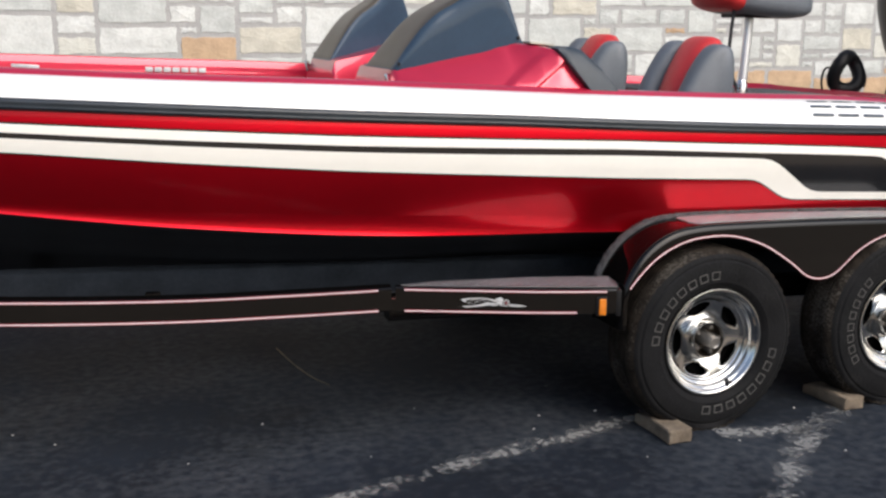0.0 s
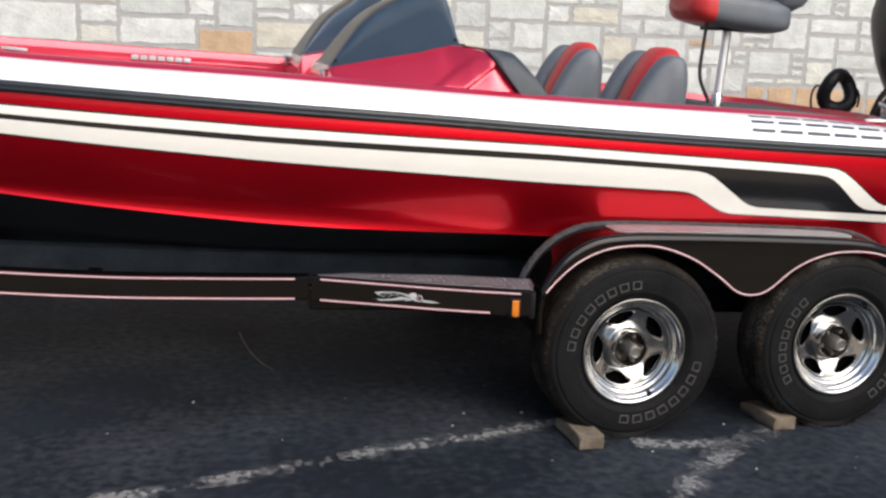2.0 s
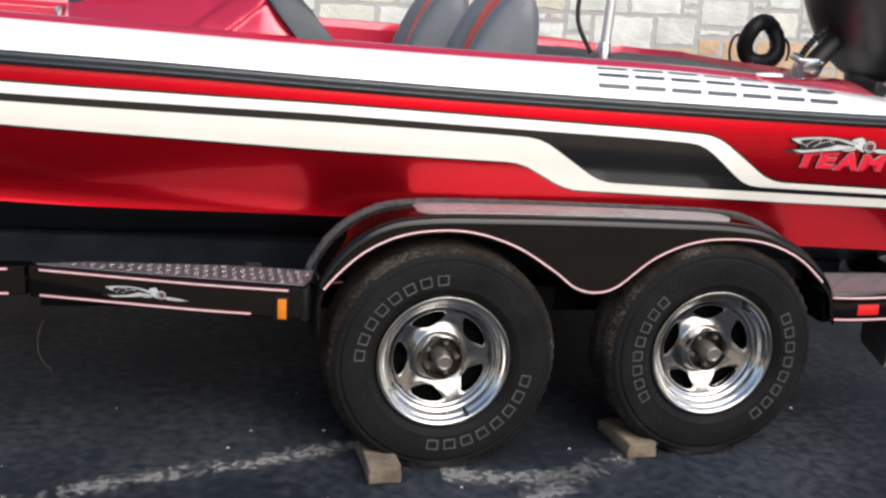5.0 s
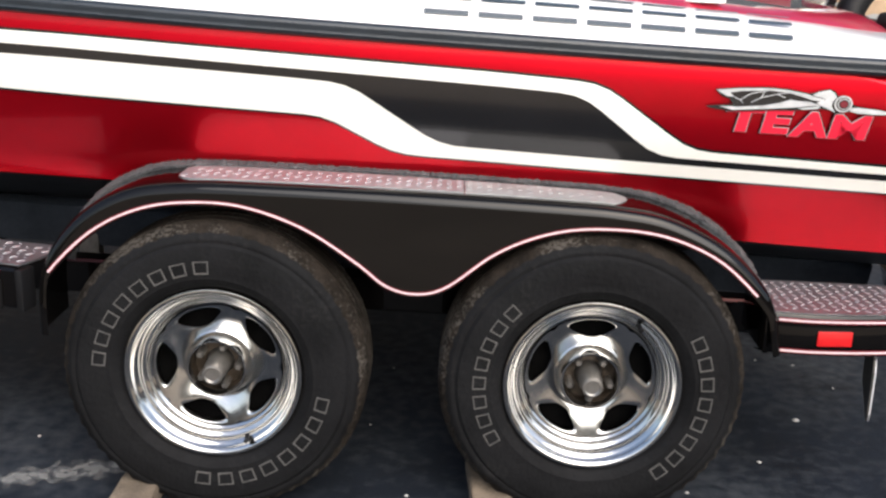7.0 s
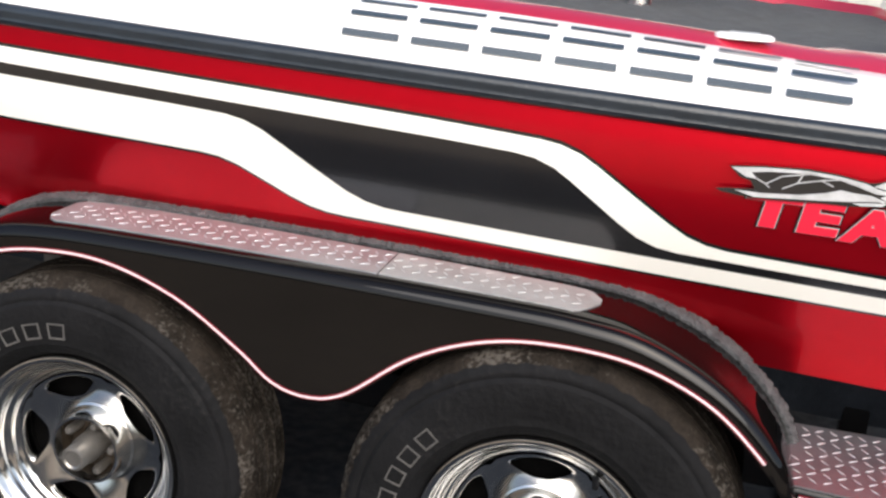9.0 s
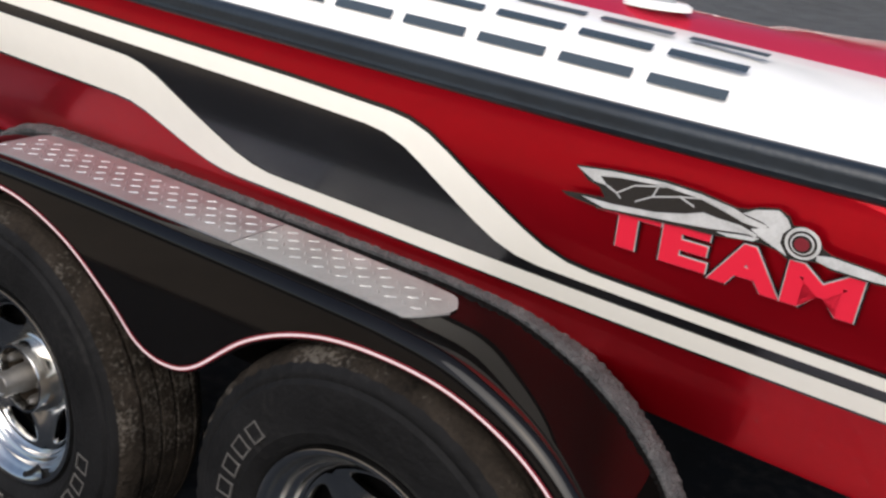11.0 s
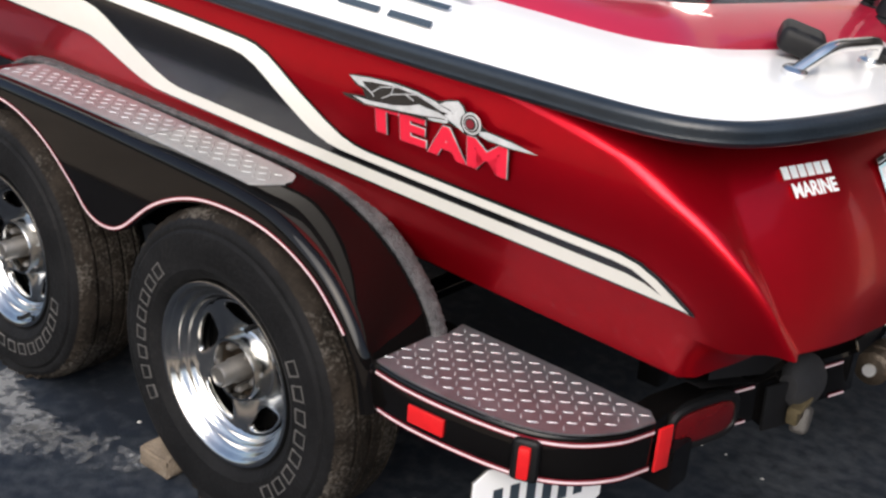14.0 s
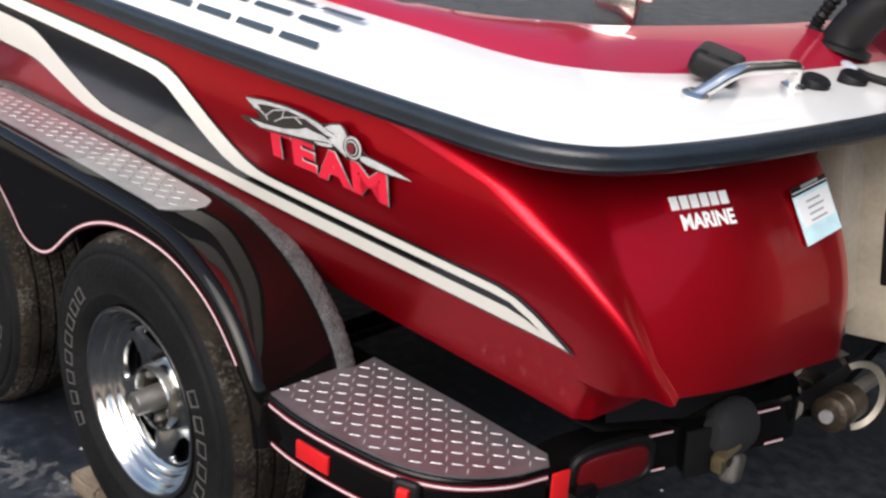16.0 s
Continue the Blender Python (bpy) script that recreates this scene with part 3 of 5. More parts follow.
def build_deck(boat):
    n = len(RAIL)
    # white gunwale band, slightly crowned
    v = []
    for i in range(n):
        a, b = RAIL[i] + Vector((0, 0, 0.012)), WHITE_EDGE[i]
        out = Vector((RAIL[i].x - b.x, RAIL[i].y - b.y, 0)).normalized()
        for k in range(9):
            t = k / 8
            flat = max(0.15, min(1.0, (1.9 - a.x) / 0.5))
            v.append(a.lerp(b, t) + (out * 0.016 + Vector((0, 0, 0.02))) * flat * math.sin(math.pi * t))
    both("gunwale", v, grid_faces(n, 9), WHITE, boat, "broad glossy white gunwale band")
    # red coaming inside it
    v = []
    for i in range(n):
        a, b = WHITE_EDGE[i] - Vector((0, 0, 0.001)), COAMING[i]
        for k in range(7):
            t = k / 6
            q = a.lerp(b, t) + Vector((0, 0, 0.012 * math.sin(math.pi * t)))
            v.append(q)
        v.append(b + (b - a).normalized() * 0.006 + Vector((0, 0, -0.02)))
        v.append(b + (b - a).normalized() * 0.012 + Vector((0, 0, -0.06)))
    both("coaming", v, grid_faces(n, 9), REDTOP, boat, "red gelcoat coaming round the deck")
    # liner, cockpit floor and decks
    v = []
    cols = 9
    for c in COAMING:
        x = c.x
        if x > 0.45:
            fl = c.z - 0.028 - 0.03 * max(0, min(1, (1.2 - x)))
        elif x > 0.40:
            fl = 0.95
        elif x > -1.15:
            fl = 0.95
        else:
            fl = c.z - 0.13
        y0 = c.y + 0.01
        v += [(x, y0, c.z - 0.03), (x, y0 + 0.004, fl)]
        for k in range(1, cols):
            v.append((x, y0 + (MID - y0) * k / (cols - 1), fl))
    f = grid_faces(n, cols + 1)
    idx = [1 if (k % cols) == 0 else 0 for k in range(len(f))]
    both("deck", v, f, [CARPET, REDTOP], boat, "dark grey carpeted deck with a red liner", index=idx, sharp=30)
    # underside of the overhanging gunwale
    v = []
    for a, c in zip(RAIL[55:], COAMING[55:]):
        v += [(a.x, a.y, a.z - 0.014), (c.x, c.y + 0.02, a.z - 0.012)]
    both("gunwale_underside", v, grid_faces(n - 55, 2), BOTTOM, boat)
    # rubber rail with two ribs
    sec = [(-0.006, -0.019), (0.006, -0.021), (0.014, -0.017), (0.0175, -0.010), (0.0155, -0.003), (0.0185, 0.004), (0.0165, 0.012), (0.009, 0.018), (-0.006, 0.018)]
    v = []
    for i, q in enumerate(RAIL):
        t = (RAIL[min(i + 1, n - 1)] - RAIL[max(i - 1, 0)])
        o = Vector((t.y, -t.x, 0)).normalized()
        for d, z in sec:
            v.append(q + o * d + Vector((0, 0, z)))
    both("rub_rail", v, grid_faces(n, len(sec)), RUBBER, boat, "black rubber rub rail")


def ribbon(name, top, low, material, boat, proud, label="", rows=5):
    """A vinyl stripe on the topside between two curves of matching points (x, z)."""
    v = []
    for a, b in zip(top, low):
        for k in range(rows):
            t = k / (rows - 1)
            v.append(on_side(a[0] + (b[0] - a[0]) * t, a[1] + (b[1] - a[1]) * t, proud))
    raw(name, v, grid_faces(len(top), rows), material, boat, label)


def bend(points, per=10):
    """Straight runs with softly rounded corners."""
    pts = [np.array(p, float) for p in points]
    out = [pts[0]]
    for a, b, c in zip(pts, pts[1:], pts[2:]):
        r = min(0.05, np.linalg.norm(b - a) / 2.2, np.linalg.norm(c - b) / 2.2)
        p, q = b + (a - b) / np.linalg.norm(a - b) * r, b + (c - b) / np.linalg.norm(c - b) * r
        out += [(1 - t) ** 2 * p + 2 * t * (1 - t) * b + t * t * q for t in np.linspace(0, 1, 6)]
    out.append(pts[-1])
    res = []
    for a, b in zip(out, out[1:]):
        m = max(1, int(np.linalg.norm(b - a) / 0.05))
        res += [a + (b - a) * k / m for k in range(m)]
    return res + [out[-1]]


def resample(line, n):
    p = np.array(line)
    d = np.r_[0, np.cumsum(np.linalg.norm(np.diff(p, axis=0), axis=1))]
    s = np.linspace(0, d[-1], n)
    return np.c_[np.interp(s, d, p[:, 0]), np.interp(s, d, p[:, 1])]


def stripes(boat):
    w1t = [(-3.6, 1.285), (-2.4, 1.217), (-1.94, 1.191), (-1.4, 1.161), (-0.8, 1.133), (-0.36, 1.114), (0.12, 1.087), (0.65, 1.057), (0.88, 1.040), (1.1, 0.887), (1.747, 0.849), (1.827, 0.775)]
    w1b = [(-3.6, 1.259), (-2.4, 1.189), (-1.94, 1.160), (-1.4, 1.130), (-0.8, 1.104), (-0.36, 1.085), (0.13, 1.056), (0.66, 1.026), (0.837, 1.013), (1.018, 0.871), (1.733, 0.832), (1.785, 0.788)]
    w2t = [(-3.6, 1.237), (-2.4, 1.171), (-1.94, 1.141), (-1.4, 1.108), (-0.8, 1.080), (-0.35, 1.061), (0.135, 1.034), (0.3, 1.023), (0.515, 0.880), (1.735, 0.815), (1.782, 0.792)]
    w2b = [(-3.6, 1.197), (-2.4, 1.124), (-1.94, 1.085), (-1.4, 1.043), (-0.79, 1.004), (-0.34, 0.975), (0.15, 0.949), (0.245, 0.944), (0.41, 0.853), (1.782, 0.781), (1.824, 0.777)]
    n = 150
    tops, lows = resample(bend(w1t), n), resample(bend(w2b), n)
    grow = 0.006
    ribbon("stripe_backing", [(x + (grow if i > n - 14 else 0), z + grow) for i, (x, z) in enumerate(tops)], [(x + (grow * 2 if i > n - 4 else 0), z - grow) for i, (x, z) in enumerate(lows)], BLACKV, boat, 0.0016, "black vinyl panel and outline", 9)
    ribbon("stripe", tops, resample(bend(w1b), n), CREAM, boat, 0.003, "cream vinyl stripe", 4)
    ribbon("stripe", resample(bend(w2t), n), lows, CREAM, boat, 0.003, "cream vinyl stripe", 4)


def flat_shape(name, pts, place, material, boat, thick=0.001, label=""):
    """A flat sticker: an outline in its own plane, put down at place."""
    n = len(pts)
    v = [place @ Vector((x, y, 0)) for x, y in pts] + [place @ Vector((x, y, thick)) for x, y in pts]
    f = [tuple(range(n, 2 * n)), tuple(range(n))[::-1]] + [(k, (k + 1) % n, n + (k + 1) % n, n + k) for k in range(n)]
    return raw(name, v, f, material, boat, label, smooth=False)


def lettering(name, text, size, place, material, parent, bold=0.0, shear=0.0, width=1.0, label="", thick=0.0005):
    c = bpy.data.curves.new(name, "FONT")
    c.body, c.size, c.extrude, c.offset, c.shear = text, size, thick, bold, shear
    c.materials.append(material)
    ob = new(name, c)
    ob.parent = parent
    ob.matrix_parent_inverse = place_of(parent).inverted()
    ob.matrix_basis = place @ Matrix.Diagonal((width, 1, 1, 1))
    if label:
        ob["label"] = label
    return ob


def side_frame(x, z, proud, tilt=0.0):
    """A plane lying on the topside at x, z: its x runs aft, its y up."""
    o = on_side(x, z, proud)
    ax = (on_side(x + 0.15, z) - on_side(x - 0.15, z)).normalized()
    up = (on_side(x, z + 0.04) - on_side(x, z - 0.04)).normalized()
    nn = ax.cross(up).normalized()
    up = nn.cross(ax)
    m = Matrix((ax, up, nn)).transposed().to_4x4()
    m.translation = o
    return m @ pose(0, 0, 0, 0, 0, tilt)


def emblem(w, parent):
    """A plain winged emblem: black field, silver wing, body, beak and ringed eye."""
    outline = [(0.0039, 0.0067), (0.056, 0.012), (0.1234, 0.0148), (0.17, 0.0113), (0.2156, 0.003), (0.2287, 0.0051), (0.2415, 0.0103), (0.2628, 0.0141), (0.2761, 0.0082), (0.282, -0.0017), (0.2954, 0.0006), (0.3111, -0.007), (0.3189, -0.0196), (0.3294, -0.0244), (0.3787, -0.0291), (0.435, -0.041), (0.3803, -0.0447), (0.331, -0.0425), (0.3181, -0.0376), (0.2929, -0.0397), (0.2803, -0.0428), (0.2694, -0.0363), (0.2491, -0.0329), (0.2271, -0.0348), (0.1912, -0.0381), (0.1542, -0.0382), (0.097, -0.041), (0.0425, -0.0427), (-0.0037, -0.0369), (-0.0141, -0.032), (0.0117, -0.0292), (0.0471, -0.0268), (0.0388, -0.0147), (0.0215, -0.0096)]
    em = flat_shape("emblem", outline, w, BLACKV, parent, 0.001, "black and silver winged emblem")
    host = parent if parent.parent else em
    upper = [(0.007, 0.0048), (0.056, 0.0095), (0.1235, 0.0115), (0.1702, 0.008), (0.2113, 0.0013), (0.2295, -0.0054), (0.2534, -0.0098), (0.2503, -0.0146), (0.2256, -0.0128), (0.2028, -0.0055), (0.1706, 0.0028), (0.1239, 0.0066), (0.0661, 0.0039), (0.0384, -0.0001), (0.0487, -0.01), (0.0316, -0.0084)]
    lower = [(0.0168, -0.0316), (0.0573, -0.0324), (0.1158, -0.0282), (0.1532, -0.0207), (0.176, -0.0131), (0.1944, -0.0157), (0.2214, -0.017), (0.2458, -0.0246), (0.222, -0.026), (0.1907, -0.0299), (0.1445, -0.0336), (0.0968, -0.0367), (0.0475, -0.0398)]
    streak = [(0.1954, -0.0321), (0.2266, -0.0282), (0.246, -0.027), (0.2402, -0.0317), (0.2092, -0.0345)]
    body = [(0.223, -0.0019), (0.2374, 0.0062), (0.263, 0.0118), (0.2739, 0.0045), (0.2797, -0.0046), (0.2719, -0.0137), (0.2703, -0.0255), (0.2799, -0.0387), (0.2665, -0.0329), (0.2485, -0.0256), (0.2348, -0.0181), (0.2561, -0.0108), (0.2471, -0.0063)]
    beak = [(0.3131, -0.0291), (0.3296, -0.0268), (0.3789, -0.0315), (0.4318, -0.0402), (0.376, -0.0418), (0.3308, -0.0394), (0.3137, -0.0355)]
    for shape in (upper, lower, streak, body, beak):
        flat_shape("emblem_field", shape, w @ pose(0, 0, 0.0012), SILVER, host)
    # thin veins of the wing
    for vein in ([(0.0487, -0.01), (0.0627, -0.0165), (0.0858, -0.0014), (0.1257, 0.0066)], [(0.0627, -0.0165), (0.0688, -0.0221)], [(0.0884, -0.0213), (0.1102, -0.0098), (0.1448, -0.0015), (0.1706, 0.003)], [(0.1102, -0.0098), (0.1164, 0.0047)], [(0.1448, -0.0015), (0.1638, -0.0091)], [(0.2, -0.0215), (0.225, -0.0225), (0.242, -0.0262)]):
        for a, b in zip(vein, vein[1:]):
            side = Vector((a[1] - b[1], b[0] - a[0])).normalized() * 0.0008
            flat_shape("emblem_vein", [(a[0] - side.x, a[1] - side.y), (b[0] - side.x, b[1] - side.y), (b[0] + side.x, b[1] + side.y), (a[0] + side.x, a[1] + side.y)], w @ pose(0, 0, 0.0012), SILVER, host)
    # ringed eye
    for r, lift, ink in ((0.0205, 0.0024, SILVER), (0.0165, 0.0034, BLACKV), (0.0135, 0.0044, SILVER), (0.0115, 0.0054, BLACKV), (0.0085, 0.0064, MAROON)):
        disc = [(0.296 + 0.0006 * lift + r * math.cos(a), -0.0192 + 0.92 * r * math.sin(a)) for a in np.linspace(0, 2 * math.pi, 24, endpoint=False)]
        flat_shape("emblem_eye", disc, w @ pose(0, 0, lift), ink, host, 0.0008)


def team_decal(boat):
    m = side_frame(1.178, 0.936, 0.003, -1.4)
    label = "red slanted word TEAM with a silver outline and black edge"
    for letter, x, y, wide in (("T", -0.0145, 0.009, 1.6), ("E", 0.0683, 0.008, 1.53), ("A", 0.1444, 0.0035, 1.35), ("M", 0.2222, 0.002, 1.5)):
        thin = 0.0012 * (letter == "M")
        for lift, ink, bold in ((0.0, BLACKV, 0.0066 - thin), (0.0012, SILVER, 0.005 - thin), (0.0024, REDINK, 0.004 - thin)):
            lettering("decal_letter", letter, 0.0807, m @ pose(x, y, lift), ink, boat, bold, 0.07, wide, label)
    emblem(side_frame(1.128, 1.031, 0.0095), boat)


def on_gunwale(x, t, proud):
    """A point on the port gunwale band at station x, t from the rail to the inner edge."""
    i = min(range(60), key=lambda k: abs(RAIL[k].x - x))
    j = i + 1 if RAIL[i].x < x else i - 1
    w = (x - RAIL[i].x) / (RAIL[j].x - RAIL[i].x)

    def at(k):
        a, b = RAIL[k] + Vector((0, 0, 0.012)), WHITE_EDGE[k]
        out = Vector((RAIL[k].x - b.x, RAIL[k].y - b.y, 0)).normalized()
        return a.lerp(b, t) + (out * (0.016 + proud * 0.7) + Vector((0, 0, 0.02))) * math.sin(math.pi * t) + Vector((0, -0.7 * proud, 0.7 * proud))
    return at(i).lerp(at(j), w)


def maker_marks(boat):
    """The maker's mark on the gunwale, kept as plain bars: seven groups of three."""
    def spot(x, t):
        q, aim = on_gunwale(x, t, 0.003), x
        for _ in range(3):
            aim += x - q.x
            q = on_gunwale(aim, t, 0.003)
        return q
    for k in range(7):
        for row, (t0, t1) in enumerate(((0.22, 0.30), (0.49, 0.57), (0.76, 0.84))):
            x0 = 0.472 + k * 0.1215 + 0.006 * row
            v = [spot(x0 + 0.1 * a / 4, t0 + (t1 - t0) * b / 2) for a in range(5) for b in range(3)]
            raw("maker_mark", v, grid_faces(5, 3), NAVY, boat, "plain dark slate bars along the gunwale")


def inner_marks(boat):
    """Small silver marks on the inner side of the far coaming, as plain blocks."""
    for k in range(7):
        x = -1.87 + k * 0.042
        y = 2 * MID - (edge_y(x) + 0.06) - 0.022
        part("inner_mark", box_bm((0.034, 0.003, 0.022), 0.001, pose(x, y, edge_z(x) - 0.035, 0, 2.5, -4)), SILVER, boat, "plain silver blocks inside the coaming")
    x = -2.42
    y = 2 * MID - (edge_y(x) + 0.06) - 0.03
    part("inner_mark", box_bm((0.12, 0.003, 0.014), 0.004, pose(x, y, edge_z(x) - 0.035, 0, 4, -6)), SILVER, boat)


def fittings(boat):
    # grab handle on the stern: a slanted leg, a straight bar, a steep leg
    a, b = Vector((1.806, 0.487, 1.131)), Vector((1.845, 0.735, 1.126))
    p, q = Vector((1.836, 0.558, 1.172)), Vector((1.862, 0.700, 1.169))
    path = rounded([a, a.lerp(p, 0.4), a.lerp(p, 0.82), p.lerp(q, 0.14), p.lerp(q, 0.5), p.lerp(q, 0.82), q.lerp(b, 0.1), q.lerp(b, 0.45), b], 7)
    h = tube_part("grab_handle", path, 0.0118, CHROME, boat, "chrome grab handle with round feet", 14)
    slope = Vector((0.2, -0.06, 0.98)).normalized()
    for q in (a, b):
        v, f = tube([q - slope * 0.004, q + slope * 0.005, q + slope * 0.009], lambda t: 0.0225 if t < 0.6 else 0.016, 24)
        raw("foot", v, f, CHROME, h)
    for x, y in ((1.858, 0.79), (1.876, 0.90)):
        q = Vector((x, y, 1.132 - 0.07 * (x - 1.858)))
        tip = Vector((0.3, -0.08, 0.95)).normalized()
        v, f = tube([q - tip * 0.016, q + tip * 0.005, q + tip * 0.008, q + tip * 0.0082, q + tip * 0.004], lambda t: 0.026 if t < 0.3 else 0.0235 if t < 0.6 else 0.018 if t < 0.8 else 0.015, 24)
        cap = raw("vent_cap", v, f, PLASTIC, boat, "round black cap in the white stern")
        v, f = tube([q + tip * 0.002, q + tip * 0.007, q + tip * 0.0085], lambda t: 0.010 if t < 0.7 else 0.007, 16)
        raw("cap_button", v, f, PLASTIC, cap)
    sb = part("stern_lamp_base", box_bm((0.085, 0.125, 0.046), 0.02, pose(1.745, 0.645, 1.157, 0, 16, 24), 6), PLASTIC, boat, "black plastic block on the stern")
    part("lamp_socket", box_bm((0.026, 0.05, 0.01), 0.004, pose(1.757, 0.615, 1.176, 0, 16, 24), 3), PLASTIC, sb)
    # cable running over the stern
    cb = tube_part("cable", rounded([(1.858, 0.945, 1.136), (1.89, 0.945, 1.13), (1.94, 0.95, 1.125), (2.01, 0.97, 1.12), (2.06, 1.0, 1.11), (2.1, 1.1, 1.1)], 6), 0.008, PLASTIC, boat, "black cable")
    tube_part("cable_end", [(1.825, 0.955, 1.146), (1.836, 0.951, 1.142), (1.862, 0.944, 1.135)], lambda t: 0.004 if t < 0.3 else 0.0095, POLE, cb, "bright metal cable end", 10)
    # low oval fitting and silver bracket near the stern
    q = Vector((1.13, 0.285, 1.218))
    v, f = tube([q, q + Vector((0, 0, 0.012)), q + Vector((0, 0, 0.019))], lambda t: 0.05 if t < 0.6 else 0.042, 28)
    v = [(x, q.y + (y - q.y) * 0.45, q.z + (z - q.z) * 0.5) for x, y, z in v]
    cl = raw("deck_cleat", v, f, WHITE, boat, "flush pale oval cleat")
    part("cleat_bar", box_bm((0.05, 0.016, 0.006), 0.002, pose(q.x, q.y, q.z + 0.009)), GREYINK, cl)
    br = part("bracket", box_bm((0.085, 0.06, 0.075), 0.012, pose(1.50, 0.685, 1.222, 0, 0, 15)), CHROME, boat, "silver metal bracket on the aft deck")
    part("clamp", box_bm((0.13, 0.012, 0.014), 0.004, pose(1.51, 0.67, 1.246, 0, 6, 15)), CHROME, br)
    part("lever", box_bm((0.03, 0.08, 0.026), 0.008, pose(1.47, 0.685, 1.252, 20, 0, 15)), CHROME, br)
    # hose ring and thin cables standing on the far side of the deck
    c = Vector((1.715, 1.435, 1.265))
    ring = [c + Vector((0.078 * math.cos(a), 0.02 * math.sin(2 * a), 0.012 + 0.088 * math.sin(a))) for a in np.linspace(-1.9, 4.3, 40)]
    tube_part("hose", ring, lambda t: 0.036 + 0.001 * math.sin(t * 90), PLASTIC, boat, "coiled black rigging hose", 12)
    for dx, r in ((-0.1, 0.07), (0.12, 0.06)):
        loop = [c + Vector((dx + 0.035 * math.cos(a), 0.03, -0.03 + r * math.sin(a))) for a in np.linspace(-0.7, 3.9, 24)]
        tube_part("cable", loop, 0.006, PLASTIC, boat)
    # corrugated hose and boot leading to the motor
    path = rounded([(1.69, 1.09, 1.15), (1.70, 1.095, 1.20), (1.75, 1.11, 1.28), (1.86, 1.14, 1.37), (2.0, 1.18, 1.43)], 18)
    ho = tube_part("hose", path, lambda t: 0.0135 + 0.003 * math.sin(t * 170), PLASTIC, boat, "corrugated black hose", 10)
    v, f = tube([Vector((1.69, 1.09, 1.15)), Vector((1.692, 1.091, 1.172)), Vector((1.693, 1.092, 1.18))], lambda t: 0.03 if t < 0.6 else 0.02, 18)
    raw("hose_flange", v, f, PLASTIC, ho)
    path = rounded([(1.755, 1.095, 1.145), (1.765, 1.1, 1.18), (1.805, 1.11, 1.235), (1.90, 1.14, 1.31), (2.0, 1.16, 1.36)], 8)
    tube_part("hose", path, lambda t: 0.046 - 0.008 * t + (0.014 if t < 0.09 else 0), PLASTIC, boat, "dark rubber rigging boot", 16)


def transom_stickers(boat):
    def face(y, z, proud):
        ax = Vector((transom_x(y + 0.12, z) - transom_x(y, z), 0.12, 0)).normalized()
        up = Vector((transom_x(y, z + 0.05) - transom_x(y, z), 0, 0.05)).normalized()
        nn = ax.cross(up).normalized()
        m = Matrix((ax, nn.cross(ax), nn)).transposed().to_4x4()
        m.translation = Vector((transom_x(y, z), y, z)) + nn * proud
        return m
    m = face(0.35, 0.96, 0.006) @ pose(0, 0, 0, 0, -2.5, 0)
    # a dealer's name, kept as bars, over the word MARINE
    for k in range(6):
        x = -0.0105 + k * 0.0188
        flat_shape("sticker_bar", [(x, 0.032), (x + 0.0148, 0.032), (x + 0.0148, 0.0535), (x, 0.0535)], m, PALEINK, boat, 0.001, "white bars of a dealer's sticker")
    lettering("sticker_word", "MARINE", 0.034, m, PALEINK, boat, 0.0009, 0, 0.83, "white word MARINE")
    s = face(0.67, 0.905, 0.0055) @ pose(0, 0, 0, 0, 0, 6) @ Matrix.Diagonal((0.83, 0.98, 1, 1))
    flat_shape("capacity_plate", [(-0.068, 0), (0.068, 0), (0.068, 0.085), (-0.068, 0.085)], s, TEALINK, boat, 0.001, "pale blue printed capacity sticker")
    flat_shape("capacity_plate", [(-0.068, 0.085), (0.068, 0.085), (0.068, 0.1), (-0.068, 0.1)], s, BLACKV, boat)
    flat_shape("print_bar", [(-0.066, 0.09), (0.066, 0.09), (0.066, 0.0915), (-0.066, 0.0915)], s @ pose(0, 0, 0.0012), PALEINK, boat)
    flat_shape("print_bar", [(-0.03, 0.094), (0.035, 0.094), (0.035, 0.099), (-0.03, 0.099)], s @ pose(0, 0, 0.0012), GREYINK, boat)
    flat_shape("capacity_plate", [(-0.06, 0.03), (0.06, 0.03), (0.062, 0.08), (-0.062, 0.08)], s @ pose(0, 0, 0.0012), PALEINK, boat)
    for k in range(4):
        flat_shape("print_bar", [(-0.03, 0.035 + k * 0.011), (0.03 - 0.008 * (k % 2), 0.035 + k * 0.011), (0.03 - 0.008 * (k % 2), 0.038 + k * 0.011), (-0.03, 0.038 + k * 0.011)], s @ pose(0, 0, 0.0024), GREYINK, boat)


def loft(sections):
    rows, cols = len(sections), len(sections[0])
    v = [q for s in sections for q in s]
    f = grid_faces(rows, cols, wrap_cols=True)
    f += [tuple(range(cols))[::-1], tuple((rows - 1) * cols + k for k in range(cols))]
    return v, f


def arch(x, y0, y1, z0, z1, p=3.0, n=28, lean=0.0):
    """A cross-section: flat base from y0 to y1, rounded over at the top."""
    out = []
    for k in range(n):
        a = math.pi * k / (n - 1)
        c, s = math.cos(a), math.sin(a)
        y = (y0 + y1) / 2 - (y1 - y0) / 2 * math.copysign(abs(c) ** (2 / p), c)
        z = z0 + (z1 - z0) * abs(s) ** (2 / p)
        out.append(Vector((x + lean * (z - z0), y, z)))
    return out


